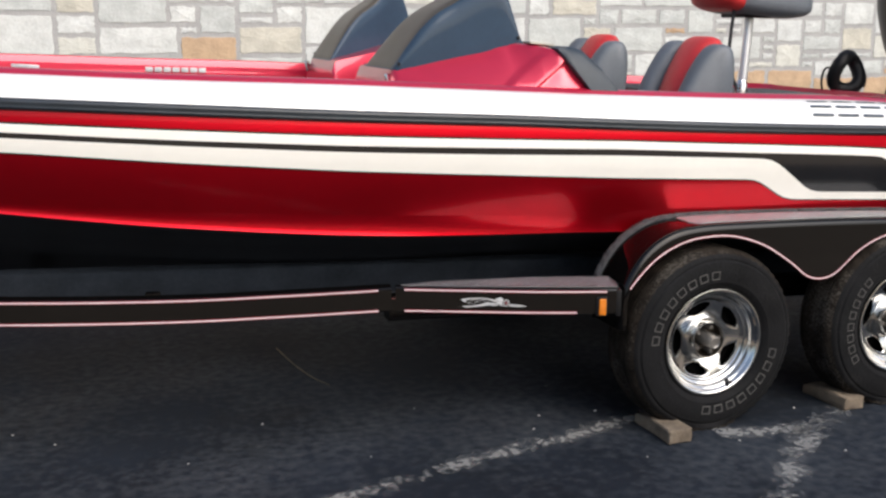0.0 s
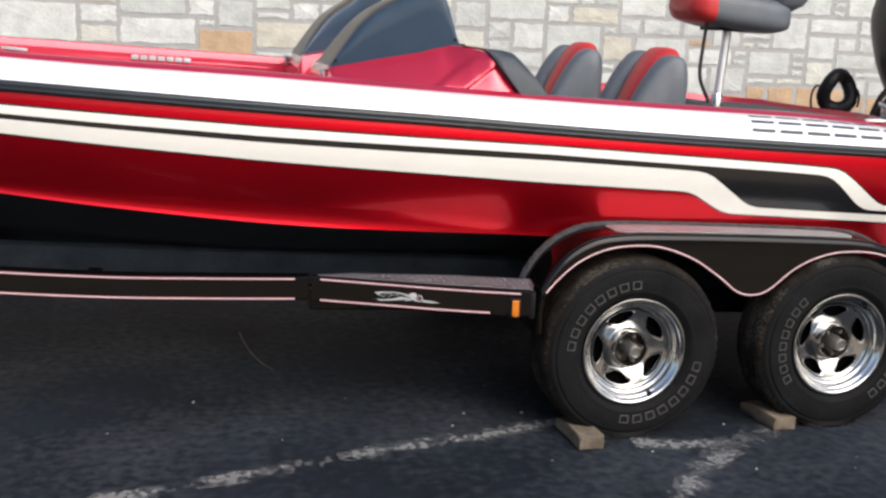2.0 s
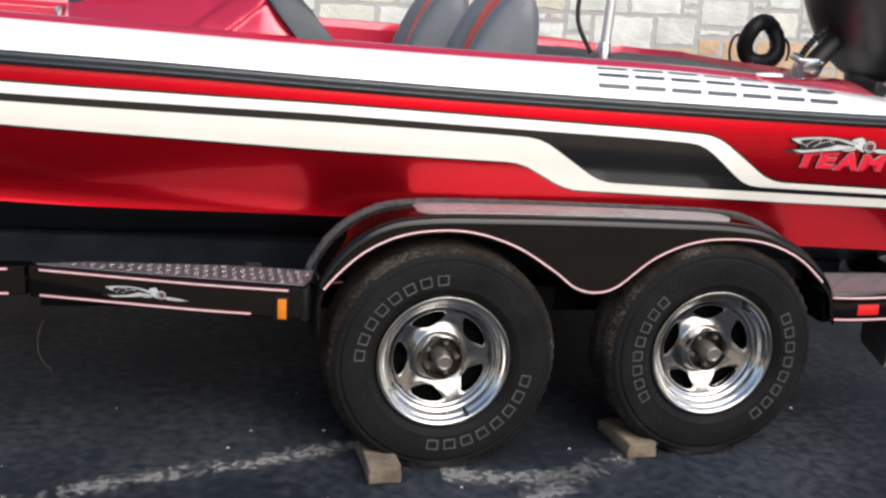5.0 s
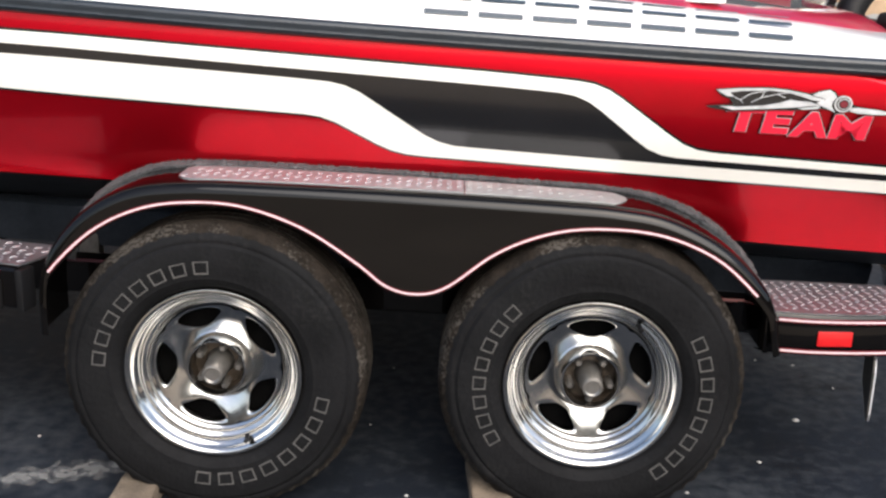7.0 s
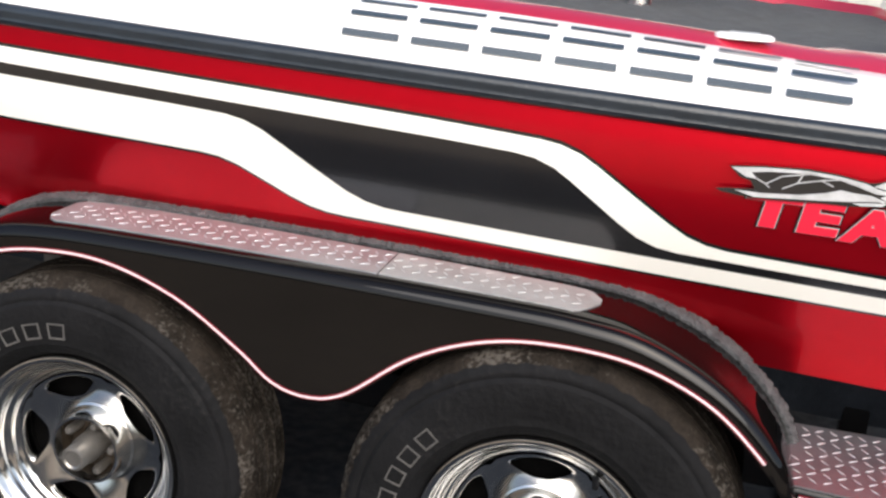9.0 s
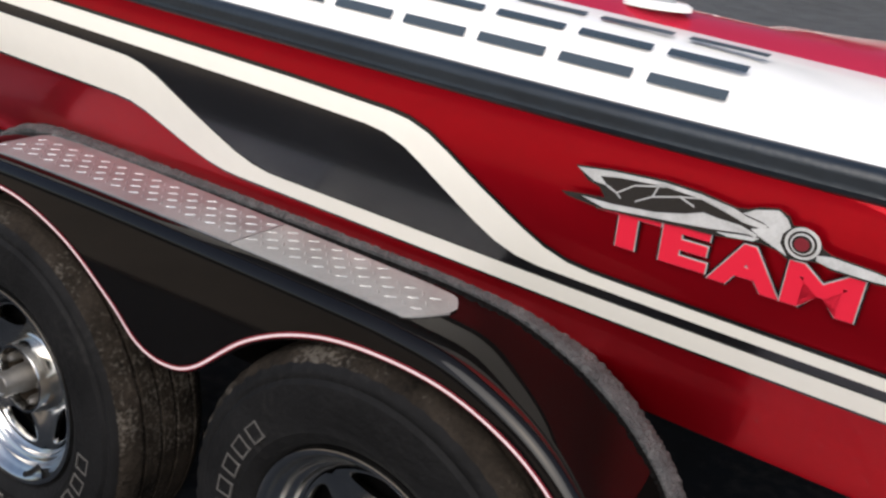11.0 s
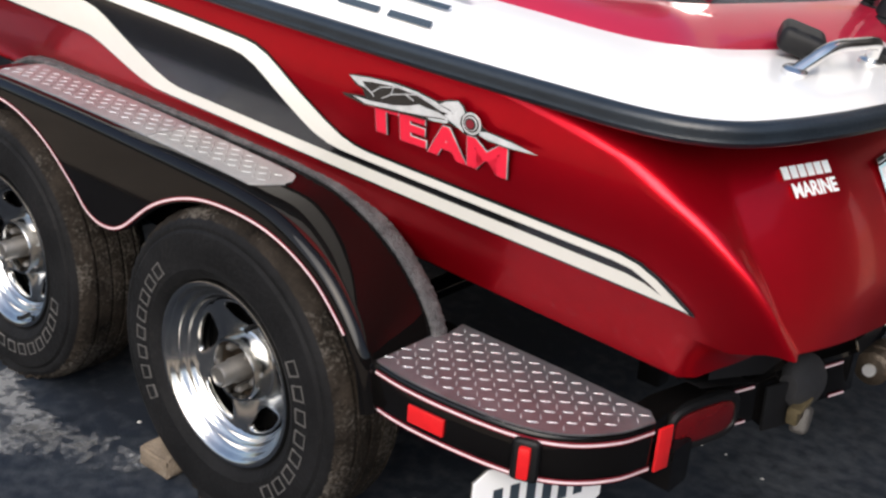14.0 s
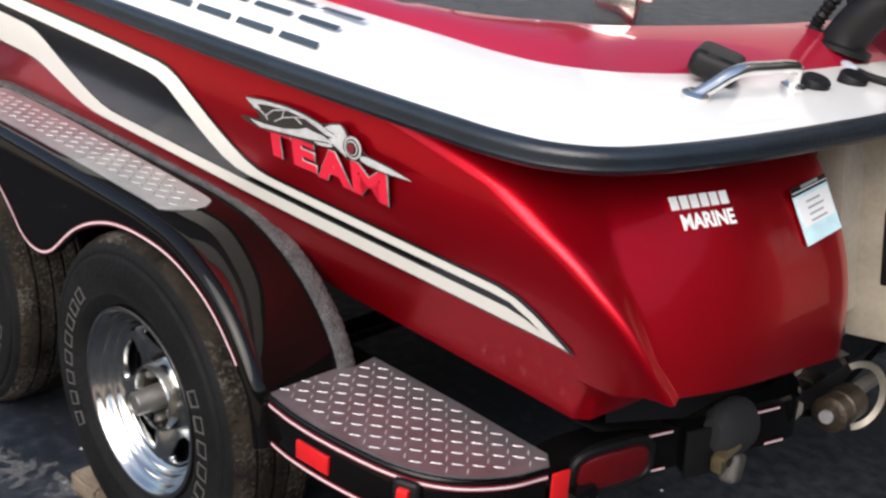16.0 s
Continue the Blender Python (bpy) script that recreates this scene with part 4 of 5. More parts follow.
def console(boat, flip):
    """Red moulded console, wider towards its after end, with a boxy smoked screen and a slate dash edge."""
    def top(x):
        return hermite(x, [(-1.13, 1.32), (-1.112, 1.36), (-1.02, 1.382), (-0.9, 1.408), (-0.78, 1.435), (-0.70, 1.456), (-0.62, 1.452), (-0.555, 1.438), (-0.535, 1.425), (-0.42, 1.283), (-0.40, 1.255)])

    def foot(x):
        return hermite(x, [(-1.13, 0.47), (-1.05, 0.39), (-0.9, 0.32), (-0.7, 0.27), (-0.5, 0.24), (-0.38, 0.235)])

    def brow(x):
        return hermite(x, [(-1.13, 0.53), (-1.1, 0.51), (-0.9, 0.485), (-0.7, 0.455), (-0.6, 0.36), (-0.53, 0.30), (-0.38, 0.255)])

    def ease(t):
        t = max(0.0, min(1.0, t))
        return t * t * (3 - 2 * t)

    def put(q):
        return [Vector((a.x, 2 * MID - a.y, a.z)) for a in q] if flip else q
    body = []
    for x in np.linspace(-1.13, -0.40, 170):
        sec = []
        for k in range(33):
            h = k / 32
            z = 1.17 + (top(x) - 1.17) * h
            y = foot(x) + (brow(x) - foot(x)) * max(0.0, (z - 1.27) / max(0.02, top(x) - 1.27)) ** 1.25 if z > 1.27 else foot(x)
            up = max(0.0, (z - 1.29) / 0.15)
            y -= 0.016 * ease((x + 0.78 - 0.2 * up) / 0.022) * ease((1.45 - z) / 0.04) * ease((z - 1.28) / 0.03)
            y += 0.015 * ease((x + 0.665 - 0.19 * up) / 0.020) * ease((1.45 - z) / 0.04) * ease((z - 1.28) / 0.03)
            sec.append(Vector((x, y, z)))
        for y in (0.02, 0.06):
            sec.append(Vector((x, brow(x) + y, top(x) + 0.006)))
        sec += [Vector((x, 0.94, top(x) + 0.006)), Vector((x, 0.98, top(x))), Vector((x, 1.0, 1.3)), Vector((x, 1.0, 1.17))]
        body.append(sec)
    v, f = loft([put(q) for q in body])
    con = raw("console", v, f, REDTOP, boat, "moulded red console with a smoked windscreen", sharp=30)
    # the screen: upright sides, a sloping front sheet, a steep after edge
    crown = [(-1.115, 1.368), (-1.09, 1.407), (-1.045, 1.472), (-1.0, 1.53), (-0.95, 1.578), (-0.86, 1.635), (-0.8, 1.688), (-0.77, 1.711), (-0.745, 1.716), (-0.715, 1.698), (-0.685, 1.65), (-0.655, 1.56), (-0.625, 1.468), (-0.6, 1.452)]
    screen = []
    for x in np.linspace(-1.115, -0.602, 44):
        zt, zb = hermite(x, crown), top(max(x, -1.11)) - 0.012
        y0 = hermite(x, [(-1.115, 0.525), (-1.1, 0.505), (-0.9, 0.478), (-0.7, 0.445), (-0.6, 0.43)])
        screen.append(arch(x, y0, hermite(x, [(-1.115, 0.9), (-0.9, 0.78), (-0.7, 0.67), (-0.6, 0.64)]), zb, max(zt, zb + 0.006), 7.0, 36))
    v, f = loft([put(q) for q in screen])
    # one tinted sheet, coloured by what its sides mirror and its front shows through
    index = [1 if 10 <= k % 36 <= 25 and v[q[0]].x < -0.69 else 0 for k, q in enumerate(f)]
    raw("windscreen", v, f, [SLATE, SMOKE], con, "tinted windscreen with sky reflection painted slate and see-through view painted brown", index)
    edge = []
    for u, drop in ((0.0, 0.02), (0.006, 0.004), (0.03, 0.0), (0.075, 0.0), (0.1, 0.008), (0.108, 0.03)):
        sec = []
        for y, z in ((0.222, 1.17), (0.222, 1.27), (0.238, 1.36), (0.262, 1.42 - drop), (0.285, 1.446 - drop), (0.33, 1.45 - drop), (0.95, 1.45 - drop), (0.99, 1.42 - drop), (1.003, 1.3), (1.003, 1.17)):
            sec.append(Vector((-0.562 + u + (1.446 - z) * 0.8, y, z)))
        edge.append(sec)
    v, f = loft([put(q) for q in edge])
    raw("dash", v, f, SLATEPAD, con, "dark slate padded dash edge")
    # added plate whose pale colour stands for sky mirrored on the console top
    part("dash_sky_sheen", box_bm((0.1, 0.5, 0.008), 0.003, pose(-0.575, (2 * MID - 0.62) if flip else 0.62, 1.4585, 0, 6, 0)), BEIGE, con, "pale plate painting the sky reflection behind the windscreen")
    part("nose_plate", box_bm((0.012, 0.04, 0.05), 0.004, pose(-1.132, (2 * MID - 0.51) if flip else 0.51, 1.325, 0, -14, -40)), STEEL, con)
    for x, z in ((-1.095, 1.385), (-0.645, 1.48)):
        y = hermite(x, [(-1.1, 0.503), (-0.6, 0.428)])
        part("screw", box_bm((0.012, 0.008, 0.012), 0.003, pose(x, (2 * MID - y) if flip else y, z)), PLASTIC, con)


def boat_seat(x, y, label):
    s = thing("bucket_chair", (x, y, 1.0), label, "seat", "seats behind the consoles")
    # backrest: three upholstered pads side by side
    def pad(name, y0, y1, front, top, material, n=11):
        sec = []
        for k in range(n):
            t = k / (n - 1)
            yy = y0 + (y1 - y0) * t
            e = math.sqrt(max(0, 1 - abs(2 * t - 1) ** 2.8))
            o = []
            for a in np.linspace(0, 2 * math.pi, 26, endpoint=False):
                c, q = math.cos(a), math.sin(a)
                w = (abs(c) ** 2.7 + abs(q) ** 2.7) ** (-1 / 2.7)
                lx, lz = c * w, q * w
                zz = (1.0 + top) / 2 + (top - 1.0) / 2 * lz * (0.9 + 0.1 * e)
                tip = (zz - 1.0) * 0.10
                o.append(Vector((x - 0.075 + tip + (0.085 + (0.075 if lx < 0 else 0.0) * (1 - lz)) * lx * (0.35 + 0.65 * e) - front * (0.4 + 0.6 * e), yy, zz)))
            sec.append(o)
        v, f = loft(sec)
        raw(name, v, f, material, s)
    pad("centre_pad", y - 0.115, y + 0.115, 0.0, 1.48, REDV)
    pad("bolster", y - 0.225, y - 0.10, 0.03, 1.45, GREYV)
    pad("bolster", y + 0.10, y + 0.225, 0.03, 1.46, GREYV)
    bm = box_bm((0.48, 0.46, 0.14), 0.05, pose(x - 0.34, y, 1.045), 4)
    part("seat", bm, GREYV, s)
    part("seat_base", box_bm((0.4, 0.4, 0.06), 0.01, pose(x - 0.34, y, 0.98)), PLASTIC, s)


def pedestal_seat():
    s = thing("pedestal_seat", (0.888, 1.19, 1.2), "grey and red vinyl fishing seat on a tall chrome pole", "seat")
    x, y = 0.888, 1.19
    tube_part("pole", [(x - 0.006, y, 1.195), (x, y, 1.26), (x + 0.02, y, 1.6)], 0.021, POLE, s, "chrome pole", 16)
    v, f = tube([(x - 0.006, y, 1.19), (x - 0.006, y, 1.24), (x - 0.006, y, 1.265)], lambda t: 0.03 if t < 0.7 else 0.022, 20)
    raw("socket", v, f, STEEL, s)
    sec = []
    for k in range(17):
        t = k / 16
        xx = 0.645 + 0.525 * t
        e = (1 - abs(2 * t - 1) ** 3.2) ** 0.5
        zc = 1.677 - 0.05 * t
        o = []
        for a in np.linspace(0, 2 * math.pi, 28, endpoint=False):
            c, q = math.cos(a), math.sin(a)
            w = (abs(c) ** 4 + abs(q) ** 4) ** (-0.25)
            o.append(Vector((xx, y + 0.21 * c * w * (0.55 + 0.45 * e), zc + 0.085 * q * w * (0.35 + 0.65 * e))))
        sec.append(o)
    v, f = loft(sec)
    idx = [1 if k < 28 * 3 or k == len(f) - 2 else 0 for k in range(len(f))]
    raw("cushion", v, f, [GREYV, REDV], s, "grey cushion with a red front", index=idx)
    sec = []
    for k in range(15):
        t = k / 14
        zz = 1.665 + 0.36 * t
        e = (1 - abs(2 * t - 1) ** 3.5) ** 0.5
        o = []
        for a in np.linspace(0, 2 * math.pi, 28, endpoint=False):
            c, q = math.cos(a), math.sin(a)
            w = (abs(c) ** 4 + abs(q) ** 4) ** (-0.25)
            o.append(Vector((1.135 + 0.25 * (zz - 1.665) + 0.10 * q * w * (0.5 + 0.5 * e), y + 0.2 * c * w * (0.6 + 0.4 * e), zz)))
        sec.append(o)
    v, f = loft(sec)
    idx = [1 if (k % 28) in range(19, 23) else 0 for k in range(len(f))]
    raw("backrest", v, f, [GREYV, REDV], s, "grey backrest with a red panel", index=idx)
    part("hinge", box_bm((0.2, 0.2, 0.025), 0.006, pose(0.91, y, 1.575)), PLASTIC, s)
    tube_part("strap", rounded([(0.735, 1.07, 1.60), (0.722, 1.07, 1.46), (0.728, 1.08, 1.34), (0.795, 1.10, 1.225)], 8), 0.009, STRAP, s, "hanging black strap", 8, 0.35)


def motor():
    s = thing("outboard_motor", (2.1, MID, 1.1), "large black outboard motor with its cowling, tilted upright on the stern", "outboard motor")
    sec = []
    for k in range(26):
        t = k / 25
        z = 1.15 + 0.82 * t
        x0 = hermite(z, [(1.15, 2.05), (1.19, 1.98), (1.30, 1.885), (1.49, 1.80), (1.67, 1.762), (1.83, 1.81), (1.97, 1.96)])
        x1 = hermite(z, [(1.15, 2.5), (1.2, 2.57), (1.3, 2.6), (1.6, 2.56), (1.85, 2.42), (1.97, 2.25)])
        half = hermite(z, [(1.15, 0.16), (1.3, 0.22), (1.6, 0.25), (1.85, 0.22), (1.97, 0.10)])
        o = []
        for a in np.linspace(0, 2 * math.pi, 36, endpoint=False):
            c, q = math.cos(a), math.sin(a)
            w = (abs(c) ** 3 + abs(q) ** 3) ** (-1 / 3)
            o.append(Vector(((x0 + x1) / 2 + (x1 - x0) / 2 * c * w, MID + half * q * w, z)))
        sec.append(o)
    v, f = loft(sec)
    cow = raw("cowling", v, f, COWL, s, "smooth black cowling")
    m = Matrix(((1, 0, 0), (0, 0, -1), (0, 1, 0))).to_4x4()
    m.translation = (2.0, MID - 0.262, 1.62)
    flat_shape("emblem", [(0.0, 0.0), (0.09, 0.03), (0.2, 0.07), (0.3, 0.11), (0.2, 0.10), (0.1, 0.07), (0.04, 0.05)], m, REDINK, cow, 0.004, "plain red and white swoosh")
    flat_shape("emblem", [(-0.03, -0.02), (0.1, 0.0), (0.3, 0.075), (0.1, 0.018)], m, PALEINK, cow, 0.004)
    mid = []
    for k in range(12):
        t = k / 11
        z = 1.21 - 0.85 * t
        w, l = 0.13 - 0.06 * t, 0.17 - 0.05 * t
        mid.append([Vector((2.17 + l * math.cos(a), MID + w * math.sin(a), z)) for a in np.linspace(0, 2 * math.pi, 24, endpoint=False)])
    v, f = loft(mid)
    raw("midsection", v, f, COWL, s)
    for y in (MID - 0.17, MID + 0.13):
        part("transom_bracket", box_bm((0.22, 0.035, 0.5), 0.012, pose(1.98, y + 0.02, 0.86, 0, -8, 0)), MOUNT, s, "cream-grey bracket plate of the motor")
    for z, h in ((0.98, 0.11), (0.80, 0.15)):
        part("bracket_slot", box_bm((0.018, 0.006, h), 0.004, pose(1.965 + 0.14 * (z - 0.86), MID - 0.168, z, 0, -8, 0)), PLASTIC, s, "dark slot in the bracket")
    v, f = tube([(2.02, MID - 0.16, 0.91), (2.02, MID - 0.178, 0.91), (2.02, MID - 0.184, 0.91)], lambda t: 0.034 if t < 0.7 else 0.022, 24)
    raw("tilt_tube", v, f, BEIGE, s, "round end of the tilt tube")
    v, f = tube([(2.0, MID - 0.165, 1.03), (2.0, MID - 0.20, 1.03), (2.0, MID - 0.21, 1.03)], lambda t: 0.014 if t < 0.7 else 0.009, 16)
    raw("clamp_bolt", v, f, CHROME, s, "bright clamp bolt")
    part("jack_plate", box_bm((0.06, 0.5, 0.42), 0.01, pose(1.86, MID, 0.86, 0, -8, 0)), MOUNT, s)
    part("tilt_ram", box_bm((0.06, 0.08, 0.4), 0.02, pose(2.06, MID - 0.02, 0.8, 0, -12, 0)), PLASTIC, s)
    part("gearcase", box_bm((0.42, 0.09, 0.12), 0.045, pose(2.24, MID, 0.33), 4), COWL, s)


BOAT = thing("bass_boat", (0, MID, 0.45), "red bass boat with white gunwale and cream stripes on a trailer", "boat")
build_hull(BOAT)
build_deck(BOAT)
stripes(BOAT)
team_decal(BOAT)
maker_marks(BOAT)
transom_stickers(BOAT)
inner_marks(BOAT)
console(BOAT, False)
console(BOAT, True)
fittings(BOAT)
boat_seat(0.405, 0.77, "grey vinyl boat seat with a red centre panel")
boat_seat(0.36, 1.60, "grey vinyl boat seat with a red centre panel")
pedestal_seat()
motor()


# ---- the trailer ----
TRAILER = thing("boat_trailer", (0.45, MID, 0.0), "black tandem-axle boat trailer with pinstripes and tread-plate steps", "trailer")


def lug_plate(name, inside, x0, x1, y0, y1, height, parent, pitch=0.033, lug=0.017, material=BRIGHT):
    """Raised lugs of a tread plate, standing crosswise in turn."""
    v, f = [], []
    nx, ny = int((x1 - x0) / pitch) + 1, int((y1 - y0) / pitch) + 1
    for i in range(nx):
        for j in range(ny):
            x, y = x0 + i * pitch, y0 + j * pitch
            if not inside(x, y):
                continue
            a = math.radians(38 if (i + j) % 2 else -52)
            c, s = math.cos(a), math.sin(a)
            b = len(v)
            for lx, ly, lz in ((-lug, 0, 0), (0, -0.0021, 0), (lug, 0, 0), (0, 0.0021, 0), (-lug * 0.5, 0, 0.0013), (lug * 0.5, 0, 0.0013)):
                xx, yy = x + lx * 0.8 * c - ly * s, y + lx * 0.8 * s + ly * c
                v.append((xx, yy, height(xx, yy) + lz))
            f += [(b, b + 1, b + 4), (b + 1, b + 5, b + 4), (b + 1, b + 2, b + 5), (b + 2, b + 3, b + 5), (b + 3, b + 4, b + 5), (b + 3, b, b + 4)]
    ob = raw(name, v, f, material, parent, "raised lugs of the tread plate", smooth=False)
    ob["kind"] = "stuff"


def plate(name, outline, height, parent, thick=0.004, label="aluminium diamond tread plate"):
    n = len(outline)
    v = [(x, y, height(x, y)) for x, y in outline] + [(x, y, height(x, y) - thick) for x, y in outline]
    f = [tuple(range(n)), tuple(range(n, 2 * n))[::-1]] + [(k, (k + 1) % n, n + (k + 1) % n, n + k) for k in range(n)]
    return raw(name, v, f, ALU, parent, label, smooth=False)


def within(poly):
    def test(x, y, margin=0.012):
        hit = False
        n = len(poly)
        for k in range(n):
            (ax, ay), (bx, by) = poly[k], poly[(k + 1) % n]
            if (ay > y) != (by > y) and x < (bx - ax) * (y - ay) / (by - ay) + ax:
                hit = not hit
            dx, dy = bx - ax, by - ay
            t = max(0, min(1, ((x - ax) * dx + (y - ay) * dy) / (dx * dx + dy * dy)))
            if math.hypot(x - ax - t * dx, y - ay - t * dy) < margin:
                return False
        return hit
    return test


def wheel(x, y, turn, arcs, far=False):
    """A chrome five-window wheel with its tyre. The hub's outer end points to -y."""
    zc, flip = 0.3465, -1 if far else 1

    def put(vs):
        return [(x + p[0] * flip, y + p[1] * flip, zc + p[2]) for p in vs]
    # rim: stepped barrel and dish
    prof = [(0.180, -0.16), (0.196, -0.15), (0.19, -0.085), (0.154, -0.060), (0.1565, -0.0555), (0.1605, -0.0535), (0.164, -0.050), (0.1655, -0.044), (0.168, -0.0405), (0.1725, -0.039), (0.1765, -0.036), (0.179, -0.028), (0.182, -0.0215), (0.187, -0.0185), (0.191, -0.0145), (0.194, -0.0085), (0.198, -0.0035), (0.2035, -0.0005), (0.2085, -0.002), (0.211, -0.008), (0.2115, -0.014), (0.204, -0.02)]
    v, f = lathe(prof, 96)
    rim = raw("wheel", put(v), f, WHEEL, TRAILER, "chromed steel wheel with five windows", sharp=50)
    # dish with windows
    v, f, m = [], [], 44
    hr, hw = 0.1245, 0.35
    for s in range(5):
        base = math.radians(90 + turn + 72 * s)
        rings = 7
        b0 = len(v)
        for k in range(m):
            a = 2 * math.pi * k / m
            c, q = math.cos(a), math.sin(a)
            sup = (abs(c) ** 3.2 + abs(q) ** 3.2) ** (-1 / 3.2)
            t_in, r_in = hw * c * sup * (1 + 0.4 * q * sup), hr + 0.024 * q * sup
            sq = 1 / max(abs(c), abs(q))
            t_out, r_out = math.pi / 5 * c * sq, 0.1135 + (0.0415 if q > 0 else 0.0435) * q * sq
            for i in range(rings):
                u = i / (rings - 1)
                tt, rr = t_in + (t_out - t_in) * u, r_in + (r_out - r_in) * u
                g = (rr - 0.07) / 0.085
                o = -0.084 + 0.030 * g + 0.003 * math.sin(math.pi * max(0.0, min(1.0, g))) - 0.0015 * math.exp(-(u / 0.12) ** 2)
                v.append((rr * math.cos(base + tt), -o, rr * math.sin(base + tt)))
        for k in range(m):
            for i in range(rings - 1):
                f.append((b0 + k * rings + i, b0 + ((k + 1) % m) * rings + i, b0 + ((k + 1) % m) * rings + i + 1, b0 + k * rings + i + 1))
        b1 = len(v)
        for k in range(m):
            p = v[b0 + k * rings]
            v.append((p[0] * 0.985, p[1] + 0.012, p[2] * 0.985))
        f += [(b0 + k * rings, b1 + k, b1 + (k + 1) % m, b0 + ((k + 1) % m) * rings) for k in range(m)]
    raw("dish", put(v), f, WHEEL, rim, "chrome dish with five windows", sharp=60)
    v, f = lathe([(0.086, -0.0795), (0.0795, -0.0755), (0.0762, -0.062), (0.0735, -0.043), (0.0705, -0.037), (0.066, -0.0375), (0.0635, -0.045), (0.063, -0.058)], 56)
    raw("hub_ring", put(v), f, WHEEL, rim)
    # disc behind the windows, coloured black for the shade in there
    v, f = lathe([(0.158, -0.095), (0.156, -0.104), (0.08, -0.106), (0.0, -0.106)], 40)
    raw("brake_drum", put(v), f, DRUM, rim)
    v, f = lathe([(0.034, -0.098), (0.029, -0.085), (0.0285, -0.036), (0.0255, -0.03), (0.025, 0.0), (0.023, 0.004), (0.019, 0.005), (0.0155, 0.002), (0.0, 0.002)], 32)
    raw("bearing_cap", put(v), f, CAPS, rim, "dull steel bearing cap", sharp=30)
    v, f = lathe([(0.066, -0.05), (0.0625, -0.06), (0.062, -0.092), (0.05, -0.092), (0.034, -0.09)], 40)
    raw("hub", put(v), f, GREASE, rim, "greasy brown hub")
    for k in range(5):
        a = math.radians(90 + turn + 36 + 72 * k)
        q = Vector((0.05 * math.cos(a), 0.095, 0.05 * math.sin(a)))
        v, f = tube([q, q + Vector((0, -0.042, 0)), q + Vector((0, -0.05, 0))], lambda t: 0.0105 if t < 0.8 else 0.006, 6)
        raw("lug_nut", put(v), f, CAPS, rim)
    a = math.radians(-65 if turn > 5 else 57)
    q = Vector((0.178 * math.cos(a), 0.02, 0.178 * math.sin(a)))
    v, f = tube([q, q + Vector((0.004 * math.cos(a), -0.022, 0.004 * math.sin(a))), q + Vector((0.006 * math.cos(a), -0.034, 0.0))], 0.006, 8)
    raw("valve", put(v), f, PLASTIC, rim)
    # tyre
    prof = [(0.200, -0.19), (0.215, -0.212), (0.26, -0.226), (0.30, -0.226), (0.33, -0.215), (0.348, -0.198), (0.356, -0.185)]
    for o in (-0.165, -0.125, -0.09, -0.05):
        prof += [(0.362, o - 0.008), (0.362, o - 0.005), (0.353, o - 0.004), (0.353, o + 0.003), (0.362, o + 0.004), (0.362, o + 0.007)]
    prof += [(0.360, -0.028), (0.354, -0.016), (0.346, -0.006), (0.335, 0.001), (0.328, 0.003), (0.322, 0.0015), (0.315, 0.008), (0.29, 0.0115), (0.262, 0.011), (0.245, 0.008), (0.238, 0.0085), (0.232, 0.005), (0.222, -0.001), (0.216, -0.007), (0.2135, -0.013), (0.2, -0.03)]
    v, f = lathe(prof, 120)
    # shoulder notches
    n = len(prof)
    for k in range(120):
        if k % 2:
            for i, (r, o) in enumerate(prof):
                if r > 0.343 and -0.03 < o < 0.0:
                    p = v[k * n + i]
                    v[k * n + i] = (p[0] * 0.987, p[1] + 0.002, p[2] * 0.987)
    v = [(a, b, c) for a, b, c in put(v)]
    v = [(a, b - (0.02 * max(0, 0.02 - c) / 0.02 if abs(b - y) < 0.02 else 0), max(c, 0.0)) for a, b, c in v]
    n = len(prof)
    index = [1 if min(prof[q[0] % n][0], prof[q[1] % n][0]) > 0.338 else 0 for q in f]
    tyre = raw("tyre", v, f, [TYRE, TREAD], TRAILER, "worn black trailer tyre with dusty brown tread", index, sharp=30)
    # raised outlined marks on the sidewall, without lettering
    for a0, a1 in arcs:
        a0, a1, count = math.radians(a0), math.radians(a1), 8
        for k in range(count):
            mid, half = a0 + (a1 - a0) * (k + 0.5) / count, abs(a1 - a0) / count * 0.33
            v, f = [], []
            for r, h in ((0.250, half), (0.281, half), (0.2528, half * 0.82), (0.2782, half * 0.82)):
                for sgn in (-1, 1):
                    for o in (0.0085, 0.0124):
                        v.append((r * math.cos(mid + sgn * h), -o, r * math.sin(mid + sgn * h)))
            A, B, C, D = 0, 4, 8, 12
            for p, q, pi, qi in ((A, A + 2, C, C + 2), (B, B + 2, D, D + 2), (A, B, C, D), (A + 2, B + 2, C + 2, D + 2)):
                f += [(p + 1, q + 1, qi + 1, pi + 1), (p, q, q + 1, p + 1), (pi, qi, qi + 1, pi + 1)]
            raw("sidewall_mark", put(v), f, TYREINK, tyre, smooth=False)


FENDER_TOP = [(-0.405, 0.43), (-0.402, 0.55), (-0.368, 0.64), (-0.295, 0.725), (-0.19, 0.782), (-0.06, 0.801), (0.14, 0.801), (0.44, 0.794), (0.80, 0.781), (0.93, 0.773), (1.04, 0.754), (1.16, 0.70), (1.245, 0.63), (1.30, 0.55), (1.325, 0.44)]
